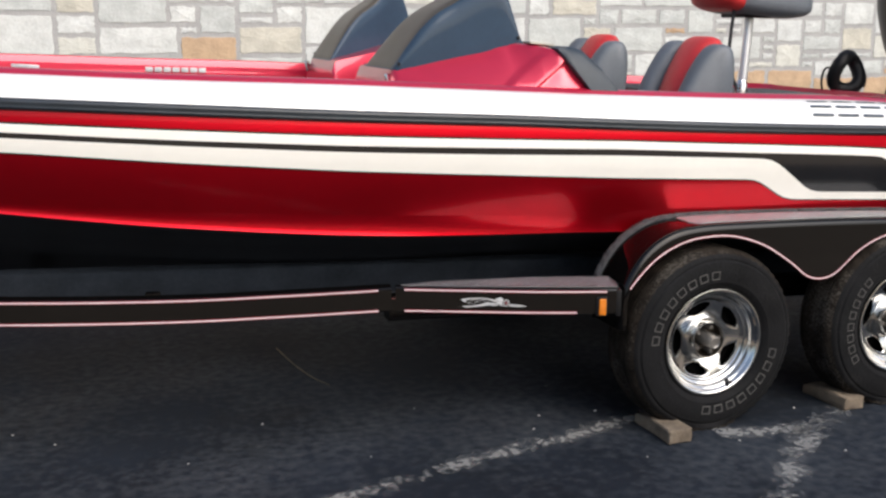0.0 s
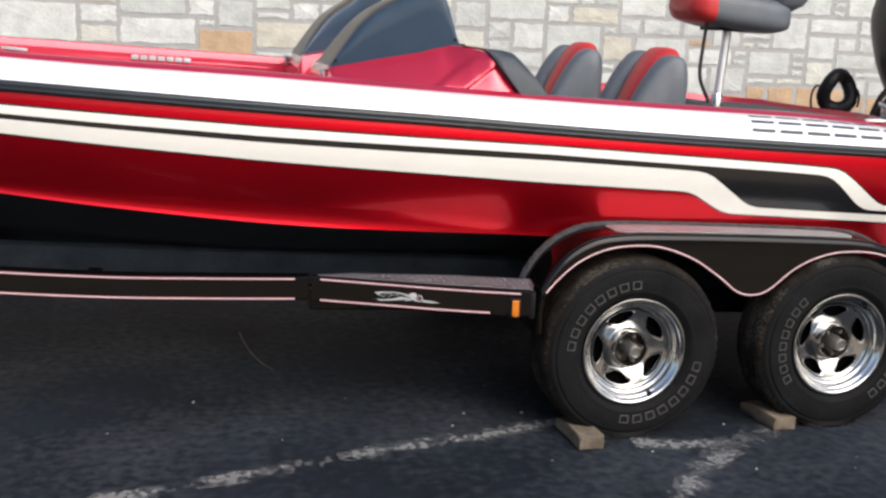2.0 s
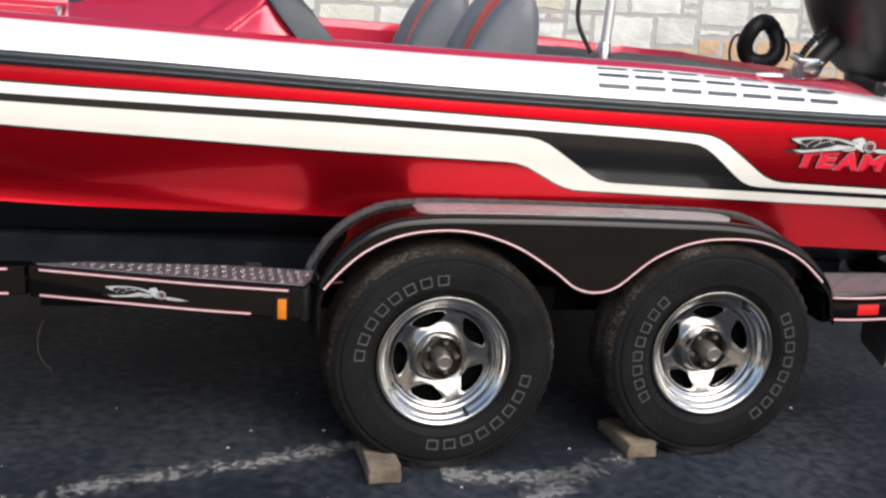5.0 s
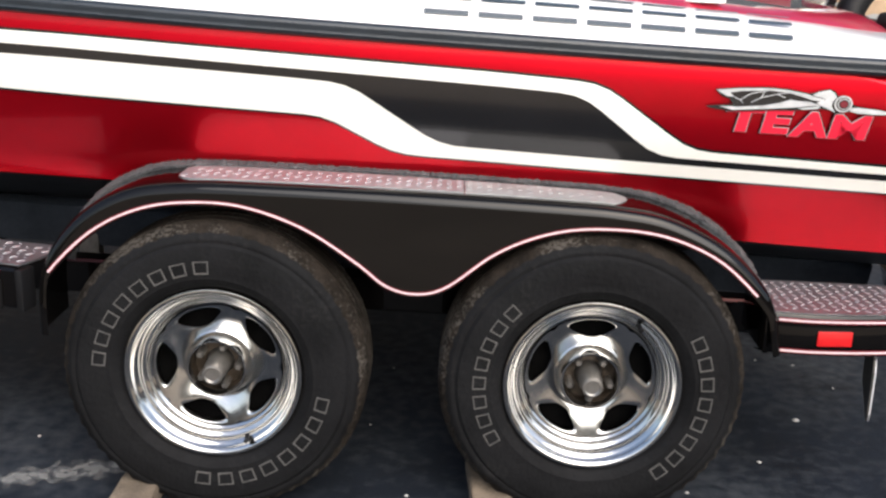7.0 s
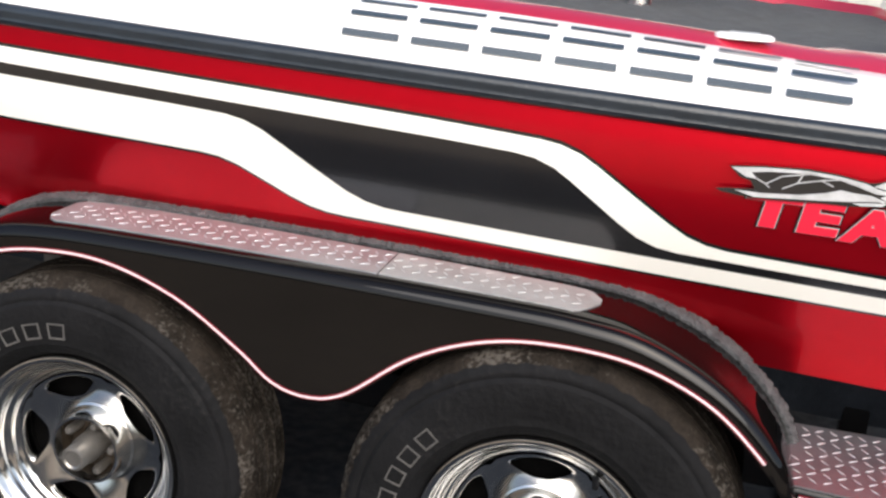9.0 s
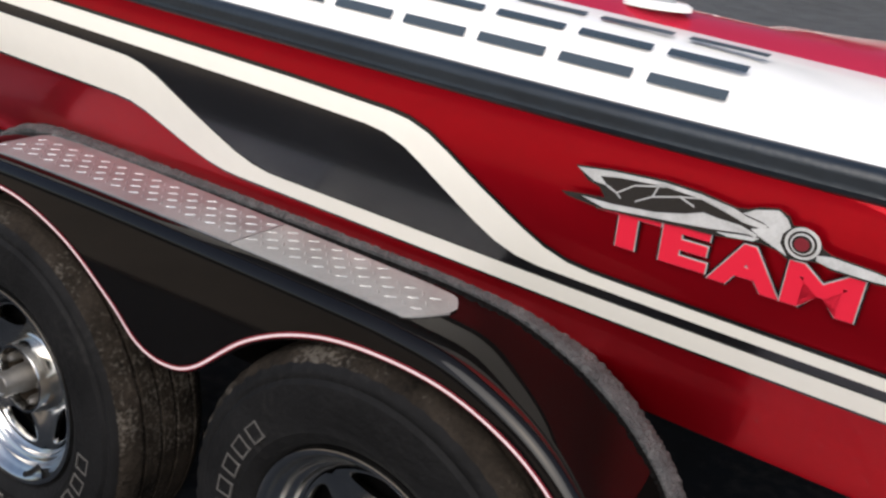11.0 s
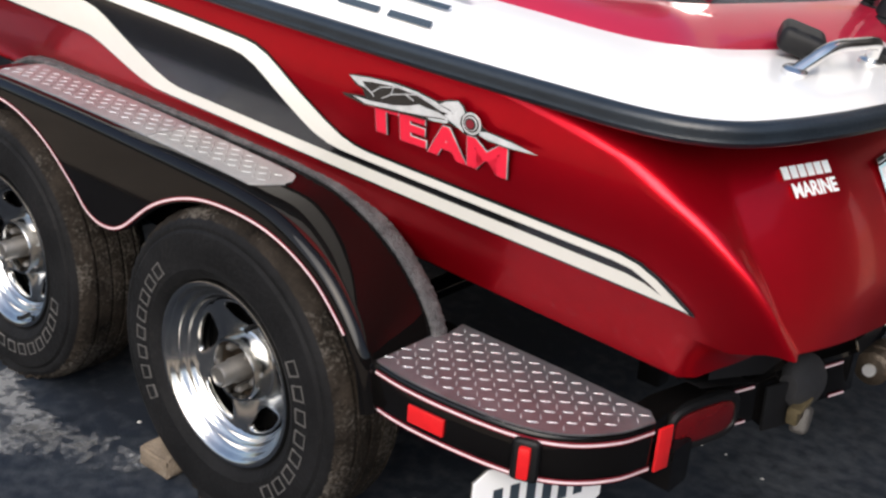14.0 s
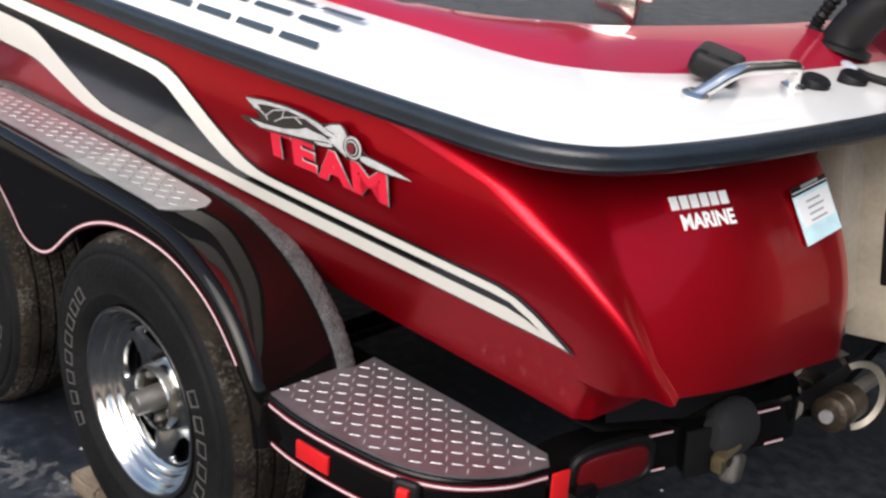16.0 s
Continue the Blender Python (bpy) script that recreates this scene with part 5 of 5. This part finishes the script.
FENDER_LOW = [(-0.392, 0.43), (-0.385, 0.53), (-0.362, 0.585), (-0.265, 0.678), (-0.16, 0.731), (-0.05, 0.750), (0.075, 0.744), (0.21, 0.699), (0.33, 0.624), (0.40, 0.571), (0.471, 0.554), (0.545, 0.573), (0.655, 0.655), (0.765, 0.702), (0.88, 0.719), (1.02, 0.709), (1.14, 0.664), (1.225, 0.597), (1.285, 0.525), (1.312, 0.44)]


def arc_points(pts, n):
    return resample([tuple(q) for q in rounded(pts, 10)], n)


def lean(z):
    """The skirt leans in a little towards its top."""
    return 0.003 + 0.06 * max(0.0, z - 0.556)


def fender():
    n = 110
    top = arc_points(FENDER_TOP, n)
    # shell: inner edge, flat top, rounded shoulder
    nrm = []
    for i in range(n):
        t = top[min(i + 1, n - 1)] - top[max(i - 1, 0)]
        t /= np.linalg.norm(t)
        nrm.append(np.array((t[1], -t[0])))
    v = []
    sec = [(0.205, -0.012), (0.205, 0.0), (0.14, 0.0), (0.075, 0.0), (0.034, 0.0), (0.022, 0.0012), (0.0135, 0.0045), (0.0075, 0.0095), (0.004, 0.016), (0.003, 0.024)]
    for p, q in zip(top, nrm):
        for y, d in sec:
            z = p[1] + q[1] * d
            v.append((p[0] + q[0] * d, y + (lean(z) - 0.003) * (1 - y / 0.205), z))
    fe = raw("fender", v, grid_faces(n, len(sec)), BLACK, TRAILER, "glossy black tandem fender with a scalloped skirt")
    edge = [p + q * 0.024 for p, q in zip(top, nrm)]
    # skirt: from the shoulder down to the scalloped edge, column by column in x
    low = arc_points(FENDER_LOW, n)
    v = []
    for i in range(n):
        a, b = edge[i], low[i]
        for k in range(6):
            t = k / 5
            z = a[1] + (b[1] - a[1]) * t
            v.append((a[0] + (b[0] - a[0]) * t, lean(z), z))
        v.append((b[0], lean(b[1]) + 0.003, b[1] - 0.002))
        v.append((b[0], lean(b[1]) + 0.015, b[1] - 0.002))
    raw("skirt", v, grid_faces(n, 8), BLACK, fe, "flat black skirt")
    # pinstripe along the scallop
    core = low[8:n - 8]
    for name, d0, d1, y, m in (("pinstripe", 0.003, 0.012, -0.0015, MAROON), ("pinstripe", 0.0055, 0.0095, -0.0025, PINK)):
        v = []
        for i in range(len(core)):
            t = core[min(i + 1, len(core) - 1)] - core[max(i - 1, 0)]
            t /= np.linalg.norm(t)
            up = np.array((-t[1], t[0]))
            for d in (d0, d1):
                q = core[i] + up * d
                v.append((q[0], lean(q[1]) + y, q[1]))
        raw(name, v, grid_faces(len(core), 2), m, fe, smooth=False)
    # grey rubber strip between fender and hull
    v = []
    rnd = random.Random(8)
    fine_t = resample([tuple(q) for q in top[6:-3]], 420)
    for i, p in enumerate(fine_t):
        t = fine_t[min(i + 1, 419)] - fine_t[max(i - 1, 0)]
        t /= np.linalg.norm(t)
        for y, d in ((0.193, 0.0), (0.191, -0.006), (0.197, -0.011), (0.207, -0.014), (0.217, -0.0145), (0.225, -0.013), (0.231, -0.008), (0.233, 0.012)):
            d += rnd.uniform(-0.0028, 0.0028) * (d < 0)
            v.append((p[0] + t[1] * d, y, p[1] - t[0] * d))
    raw("edge_strip", v, grid_faces(420, 8), GRIT, fe, "rough grey rubber strip along the fender")
    # tread plate with clipped corners
    out = [(-0.07, 0.066), (-0.05, 0.055), (0.915, 0.055), (0.935, 0.066), (0.955, 0.14), (0.945, 0.155), (0.925, 0.165), (-0.05, 0.19), (-0.07, 0.18), (-0.09, 0.09)]

    def h(x, y):
        z = np.interp(x, [p[0] for p in top[20:90]], [p[1] for p in top[20:90]])
        return float(z) + 0.003
    # two lengths butted end to end, the after one dulled by dust
    for xa, xb, m, lugs, label in ((-0.085, 0.575, FENDERALU, BRIGHT, "aluminium tread plate on the fender"), (0.577, 0.955, DULLALU, DULLLUG, "dust-dulled pale tread plate on the fender")):
        xs = np.linspace(xa, xb, 40)
        v = []
        for x in xs:
            y0 = 0.052 + 8 * max(0, x - 0.915) ** 1.5 + 8 * max(0, -0.055 - x) ** 1.5
            y1 = 0.165 + 0.03 * (0.95 - x) - 8 * max(0, x - 0.93) ** 1.5 - 5 * max(0, -0.06 - x) ** 1.5
            v += [(x, y0, h(x, y0) - 0.003), (x, y0, h(x, y0)), (x, (y0 + y1) / 2, h(x, 0)), (x, y1, h(x, y1)), (x, y1, h(x, y1) - 0.003)]
        tp = raw("tread_plate", v, grid_faces(len(xs), 5), m, fe, label)
        inside = within(out)
        lug_plate("plate_relief", lambda x, y: xa + 0.01 < x < xb - 0.01 and inside(x, y), -0.07, 0.95, 0.062, 0.19, h, tp, 0.0235, 0.0128, lugs)
    return fe


def beam(name, path, height, width, parent, material=BLACK, label=""):
    """A box beam whose top follows the path (x, y, z)."""
    n = len(path)
    v = []
    for i, q in enumerate(path):
        q = Vector(q)
        t = Vector(path[min(i + 1, n - 1)]) - Vector(path[max(i - 1, 0)])
        o = Vector((t.y, -t.x, 0)).normalized()
        for d, z in ((0, -0.006), (-0.006, 0), (-width + 0.006, 0), (-width, -0.006), (-width, -height + 0.006), (-width + 0.006, -height), (-0.006, -height), (0, -height + 0.006)):
            v.append(q + o * d + Vector((0, 0, z)))
    f = grid_faces(n, 8, wrap_cols=True) + [tuple(range(8))[::-1], tuple((n - 1) * 8 + k for k in range(8))]
    return raw(name, v, f, material, parent, label)


def pin(path, drop, parent, out=0.0015, broad=0.011, core=0.0044):
    """A maroon line with a pale core along the face of a beam."""
    for w, o, m in ((broad, out, MAROON), (core, out + 0.001, PINK)):
        v = []
        for i, q in enumerate(path):
            q = Vector(q)
            t = Vector(path[min(i + 1, len(path) - 1)]) - Vector(path[max(i - 1, 0)])
            n = Vector((t.y, -t.x, 0)).normalized()
            for s in (0.5, -0.5):
                v.append(q + n * o + Vector((0, 0, -drop + s * w)))
        raw("pinstripe", v, grid_faces(len(path), 2), m, parent, smooth=False)


def front_step():
    face = rounded([(-1.212, 0.18, 0.62), (-0.97, 0.108, 0.613), (-0.72, 0.042, 0.604), (-0.44, -0.022, 0.597)], 8)
    st = beam("front_step", face, 0.095, 0.04, TRAILER, BLACK, "black step frame ahead of the fender")
    pin([q for q in face[1:-1]], 0.009, st)
    pin([q for q in face[1:-4]], 0.086, st)
    out = [(-1.19, 0.182), (-0.97, 0.118), (-0.72, 0.052), (-0.43, -0.012), (-0.405, 0.05), (-0.385, 0.15), (-0.66, 0.195), (-1.05, 0.212)]

    def h(x, y):
        return 0.606 - 0.028 * (x + 0.5) + 0.001
    tp = plate("tread_plate", out, h, st)
    lug_plate("plate_relief", within(out), -1.14, -0.37, -0.01, 0.22, h, tp, 0.027, 0.0145)
    part("end_cap", box_bm((0.02, 0.05, 0.1), 0.006, pose(-0.425, 0.0, 0.545, 0, 0, -14)), PLASTIC, st)
    lamp = part("side_lamp_base", box_bm((0.042, 0.012, 0.072), 0.005, pose(-0.494, -0.012, 0.535, 0, 0, -13)), PLASTIC, st)
    part("amber_lens", box_bm((0.026, 0.014, 0.06), 0.005, pose(-0.494, -0.019, 0.535, 0, 0, -13)), AMBER, lamp, "amber marker lens")
    # plain winged emblem in pale silver
    a = math.radians(-14.8)
    m = Matrix(((math.cos(a), 0, math.sin(a), -1.0), (math.sin(a), 0, -math.cos(a), 0.1155), (0, 1, 0.0, 0.565), (0, 0, 0, 1)))
    emblem(m @ pose(0.004, 0.005, 0.0015) @ Matrix.Diagonal((0.57, 0.68, 0.6, 1)), st)


def frame_beams():
    run = rounded([(-4.9, 1.2, 0.66), (-3.7, 0.72, 0.652), (-2.6, 0.38, 0.635), (-2.0, 0.31, 0.608), (-1.6, 0.255, 0.607), (-1.225, 0.185, 0.616)], 8)
    b = beam("side_beam", run, 0.088, 0.07, TRAILER, BLACK, "black box-section side beam with pinstripes")
    pin(run[4:-1], 0.007, b)
    pin(run[4:-1], 0.081, b)
    far = [(q[0], 2 * MID - q[1], q[2]) for q in run][::-1]
    beam("side_beam", far, 0.088, 0.07, TRAILER)
    for y, w in ((0.30, -0.07), (2 * MID - 0.30, -0.07)):
        beam("side_beam", [(-1.2, y, 0.55), (0.3, y, 0.505), (1.8, y, 0.46)], 0.09, 0.07, TRAILER)
    for x, z in ((-2.4, 0.50), (-0.9, 0.43), (0.46, 0.40)):
        part("crossmember", box_bm((0.08, 1.3 if x > -2 else 1.0, 0.08), 0.008, pose(x, MID, z)), BLACK, TRAILER)
    part("tongue", box_bm((1.3, 0.1, 0.1), 0.01, pose(-5.3, MID, 0.61)), BLACK, TRAILER)
    for x in (0.0, 0.89):
        tube_part("axle", [(x, 0.2, 0.345), (x, 2.3, 0.345)], 0.03, BLACK, TRAILER)
    for y in (0.78, 2 * MID - 0.78):
        part("bunk", box_bm((4.4, 0.06, 0.13), 0.012, pose(-0.4, y, 0.49, 12 if y < MID else -12, 2.4, 0)), BUNK, TRAILER, "carpeted bunk under the hull")
    for x, m in ((-2.0, BLACK), (-0.54, DULL), (0.46, BLACK), (1.5, BLACK)):
        for y in (0.78, 2 * MID - 0.78):
            part("bunk_post", box_bm((0.06, 0.05, 0.14), 0.006, pose(x, y, 0.415 - 0.03 * x)), m, TRAILER)


def rear_step():
    edge = rounded([(1.288, 0.032, 0.535), (1.39, 0.024, 0.533), (1.505, 0.032, 0.531), (1.622, 0.055, 0.529), (1.70, 0.10, 0.527), (1.754, 0.172, 0.526), (1.778, 0.25, 0.525)], 8)
    low = 0.098
    v = []
    for q in edge:
        for z in (0.0, -0.006, -0.05, -low + 0.006, -low):
            v.append((q[0], q[1] + (0.004 if z in (0.0, -low) else 0), q[2] + z))
        v.append((q[0] - 0.02, q[1] + 0.03, q[2] - low))
    st = raw("rear_step", v, grid_faces(len(edge), 6), BLACK, TRAILER, "black rounded rear step with pinstripes and marker lamps")
    pin([q for q in edge[2:]], 0.013, st)
    pin([q for q in edge[2:]], 0.088, st)
    out = [(q[0] - 0.004, q[1] + 0.008) for q in edge] + [(1.75, 0.282), (1.55, 0.285), (1.312, 0.28), (1.32, 0.222), (1.306, 0.198)]

    def h(x, y):
        return 0.5385 - 0.02 * (x - 1.3)
    tp = plate("tread_plate", out, h, st)
    lug_plate("plate_relief", within(out), 1.31, 1.79, 0.04, 0.28, h, tp, 0.0245, 0.0145)
    part("front_end", box_bm((0.012, 0.2, 0.098), 0.003, pose(1.29, 0.13, 0.484)), BLACK, st)
    # side reflector and corner lamps
    part("reflector", box_bm((0.082, 0.007, 0.036), 0.003, pose(1.445, 0.0235, 0.478, 0, 0, 3)), LENS, st, "flat red side reflector")
    base = part("corner_lamp", box_bm((0.05, 0.016, 0.082), 0.012, pose(1.645, 0.055, 0.478, 0, 0, 22), 3), PLASTIC, st)
    part("lens", box_bm((0.022, 0.02, 0.062), 0.005, pose(1.648, 0.047, 0.478, 0, 0, 22)), LENS, base, "red marker lens")
    part("corner_reflector", box_bm((0.006, 0.036, 0.088), 0.002, pose(1.79, 0.272, 0.475, 0, 0, -12)), LENS, st, "red reflector at the corner")
    half = [(1.766, 0.25), (1.767, 0.335), (1.798, 0.47), (1.824, 0.55), (1.882, 0.72), (1.905, 0.793), (1.918, 0.85), (1.895, 0.9), (1.84, 0.95)]
    rear = [(x, y, 0.524) for x, y in half] + [(1.84, MID, 0.524)] + [(x, 2 * MID - y, 0.524) for x, y in half[::-1]]
    rb = beam("rear_beam", rear, 0.1, 0.06, TRAILER, BLACK, "black swept rear beam with broken pinstripes")

    def beam_x(y):
        return hermite(y, [(q[1], q[0]) for q in half[:6]])
    for y0, y1, d in ((0.335, 0.371, 0.014), (0.47, 0.55, 0.014), (0.72, 0.793, 0.014), (0.325, 0.345, 0.089), (0.468, 0.543, 0.089), (0.77, 0.816, 0.089)):
        pin([(beam_x(y), y, 0.524) for y in (y0, (y0 + y1) / 2, y1)], d, rb, 0.003, 0.0075, 0.004)
    turn = pose(1.79, 0.416, 0.472, 0, 0, -15)

    def oval(w, h, n=40):
        return [(w * math.copysign(abs(math.cos(k)) ** 0.55, math.cos(k)), h * math.copysign(abs(math.sin(k)) ** 0.55, math.sin(k))) for k in np.linspace(0, 2 * math.pi, n, endpoint=False)]

    def pad(rings):
        """Oval rings (half width, half height, depth) facing aft, closed at the end."""
        v = []
        for w, h, d in rings:
            v += [turn @ Vector((d, p, q)) for p, q in oval(w, h)]
        return v, grid_faces(len(rings), 40, wrap_cols=True) + [tuple((len(rings) - 1) * 40 + k for k in range(40))]
    v, f = pad([(0.096, 0.05, -0.012), (0.097, 0.051, 0.006), (0.092, 0.047, 0.011), (0.084, 0.039, 0.011), (0.081, 0.036, 0.006)])
    lamp = raw("tail_lamp_gasket", v, f, PLASTIC, rb, "oval rubber gasket round the tail lamp")
    v, f = pad([(0.08, 0.035, 0.004), (0.079, 0.034, 0.010), (0.07, 0.027, 0.014)])
    raw("tail_lens", v, f, DARKLENS, lamp, "dark red oval tail lamp lens")
    # tie-down winder and strap
    w = part("strap_winder", box_bm((0.05, 0.075, 0.092), 0.006, pose(1.837, 0.623, 0.46, 4, 0, -25)), BLACK, rb, "black tie-down strap winder")
    part("winder_cheek", box_bm((0.008, 0.08, 0.1), 0.003, pose(1.860, 0.611, 0.46, 4, 0, -25)), PLASTIC, w)
    sec = []
    for k in range(9):
        t = k / 8
        e = 0.55 + 0.45 * math.sqrt(max(0, 1 - (2 * t - 1) ** 4))
        sec.append([Vector((1.867 + 0.035 * e * math.cos(a), 0.617 + 0.145 * t, 0.50 - 0.03 * t + 0.065 * e * math.sin(a) * (0.75 + 0.25 * math.sin(3.1 * t)))) for a in np.linspace(0, 2 * math.pi, 20, endpoint=False)])
    v, f = loft(sec)
    raw("strap_cover", v, f, STRAP, w, "dark grey folded strap cover")
    part("buckle", box_bm((0.025, 0.06, 0.01), 0.004, pose(1.892, 0.643, 0.463, 10, 0, 0)), BRASS, w, "worn brass buckle")
    part("buckle_plate", box_bm((0.024, 0.022, 0.036), 0.006, pose(1.887, 0.625, 0.442, 8, 0, 0)), BRASS, w)
    part("buckle_plate", box_bm((0.024, 0.02, 0.032), 0.006, pose(1.882, 0.658, 0.438, 8, 0, 0)), GREASE, w)
    part("hook", box_bm((0.036, 0.052, 0.06), 0.015, pose(1.882, 0.693, 0.404, -22, 0, 10), 4), DULL, w, "dull grey cast hook")
    # keel roller with its bracket
    tube_part("roller", [(1.882, 1.100, 0.37), (1.882, 1.105, 0.37), (1.882, 1.140, 0.37), (1.882, 1.145, 0.37), (1.882, 1.150, 0.37), (1.882, 1.205, 0.37), (1.882, 1.210, 0.37)], lambda t: 0.034 if t < 0.02 or 0.4 < t < 0.6 else 0.041, GREASE, rb, "dark brown rubber roller", 28)
    tube_part("roller_pin", [(1.882, 1.087, 0.37), (1.882, 1.097, 0.37), (1.882, 1.101, 0.37)], lambda t: 0.015 if t < 0.9 else 0.009, POLE, rb, "", 16)
    v, f = [], []
    for k in range(15):
        a = math.radians(-70 + 200 * k / 14)
        for y in (1.23, 1.24):
            for r in (0.055, 0.07):
                v.append((1.882 + r * math.cos(a) * 0.9, y + 0.04 * math.sin(a), 0.375 + r * math.sin(a)))
    for k in range(14):
        o = 4 * k
        f += [(o, o + 1, o + 5, o + 4), (o + 2, o + 6, o + 7, o + 3), (o, o + 4, o + 6, o + 2), (o + 1, o + 3, o + 7, o + 5)]
    raw("roller_bracket", v, f, BEIGE, rb, "pale cast roller bracket")
    part("roller_arm", box_bm((0.025, 0.16, 0.03), 0.006, pose(1.860, 1.325, 0.36)), BEIGE, rb)
    part("roller_arm", box_bm((0.02, 0.09, 0.03), 0.006, pose(1.840, 1.000, 0.385, 12, 0, 0)), BEIGE, rb)
    part("stop_lamp", box_bm((0.02, 0.05, 0.035), 0.008, pose(1.820, 0.945, 0.405, 12, 0, 0)), DARKLENS, rb)
    # number plate, its marks only bars
    a = math.radians(72)
    m = Matrix(((math.cos(a), 0, math.sin(a), 1.555), (math.sin(a), 0, -math.cos(a), 0.035), (0, 1, 0, 0.262), (0, 0, 0, 1)))
    shape = [(0, 0.025), (0.02, 0), (0.285, 0), (0.305, 0.02), (0.305, 0.125), (0.285, 0.15), (0.03, 0.15), (0, 0.13)]
    lp = flat_shape("number_plate", shape, m, PALEINK, TRAILER, 0.002, "white number plate with plain dark bars")
    flat_shape("plate_back", shape, m @ pose(0, 0, -0.005), DULL, lp, 0.003, "dark backing plate")
    for k in range(6):
        flat_shape("plate_bar", [(0.045 + k * 0.038, 0.04), (0.066 + k * 0.038, 0.04), (0.066 + k * 0.038, 0.105), (0.045 + k * 0.038, 0.105)], m @ pose(0, 0, 0.0025), NAVY, lp)


for wx, turn, arcs in ((0.0, 19, ((178, 88), (-8, -102))), (0.89, 1, ((215, 132), (32, -56)))):
    wheel(wx, 0.0, turn, arcs)
    wheel(wx, 2 * MID, turn, arcs, True)
fender()
front_step()
frame_beams()
rear_step()


# ---- loose things ----
def chock(x, y, turn, label):
    s = thing("wheel_chock", (x, y, 0), label, "chock", "wooden blocks at the wheels")
    bm = box_bm((0.1, 0.25, 0.054), 0.008, None, 2)
    bmesh.ops.subdivide_edges(bm, edges=bm.edges[:], cuts=1, use_grid_fill=True)
    rnd = random.Random(int(x * 100))
    for q in bm.verts:
        q.co += Vector((rnd.uniform(-1, 1), rnd.uniform(-1, 1), rnd.uniform(-1, 0.5))) * 0.003
        if q.co.y > 0.03 and q.co.z > 0:
            q.co.z -= 0.016
    bm.transform(pose(x, y, 0.027, 0, 0, turn))
    low = min(q.co.z for q in bm.verts)
    bmesh.ops.translate(bm, vec=(0, 0, -low), verts=bm.verts)
    part("block", bm, WOOD, s, sharp=50)


chock(-0.191, 0.03, 1, "weathered wooden block against the front trailer tyre")
chock(0.662, 0.105, 3, "weathered wooden block against the rear trailer tyre")
tw = thing("twig", (-1.35, 1.18, 0), "thin pale bent twig lying under the trailer", "twig")
tube_part("stem", rounded([(-1.382, 1.57, 0.004), (-1.372, 1.38, 0.012), (-1.348, 1.185, 0.014), (-1.315, 1.06, 0.01), (-1.27, 0.97, 0.004)], 8), lambda t: 0.0035 - 0.002 * t, WOOD, tw, "", 6)


# ---- the blocks of the wall ----
def lay_blocks():
    cells = blocks(-3.6, 4.28, 0.06, 2.45, 11)
    cells.sort(key=lambda c: abs(c[0] - 0.8) + (3 if c[1] < 1.15 else 0))
    rest_v, rest_f = [], []
    for k, (x, z, w, h) in enumerate(cells):
        me = stone_mesh(w, h, k)
        if k < 300:
            ob = new("stone", me)
            ob.parent = WALL
            ob.matrix_basis = Matrix.Translation((x, WALL_Y, z))
        else:
            b = len(rest_v)
            rest_v += [(q.co.x + x, q.co.y + WALL_Y, q.co.z + z) for q in me.vertices]
            rest_f += [tuple(i + b for i in p.vertices) for p in me.polygons]
            bpy.data.meshes.remove(me)
    if rest_v:
        ob = raw("stones", rest_v, rest_f, STONE, WALL, "more limestone blocks of the wall", smooth=False)
        ob["kind"] = "stuff"


lay_blocks()
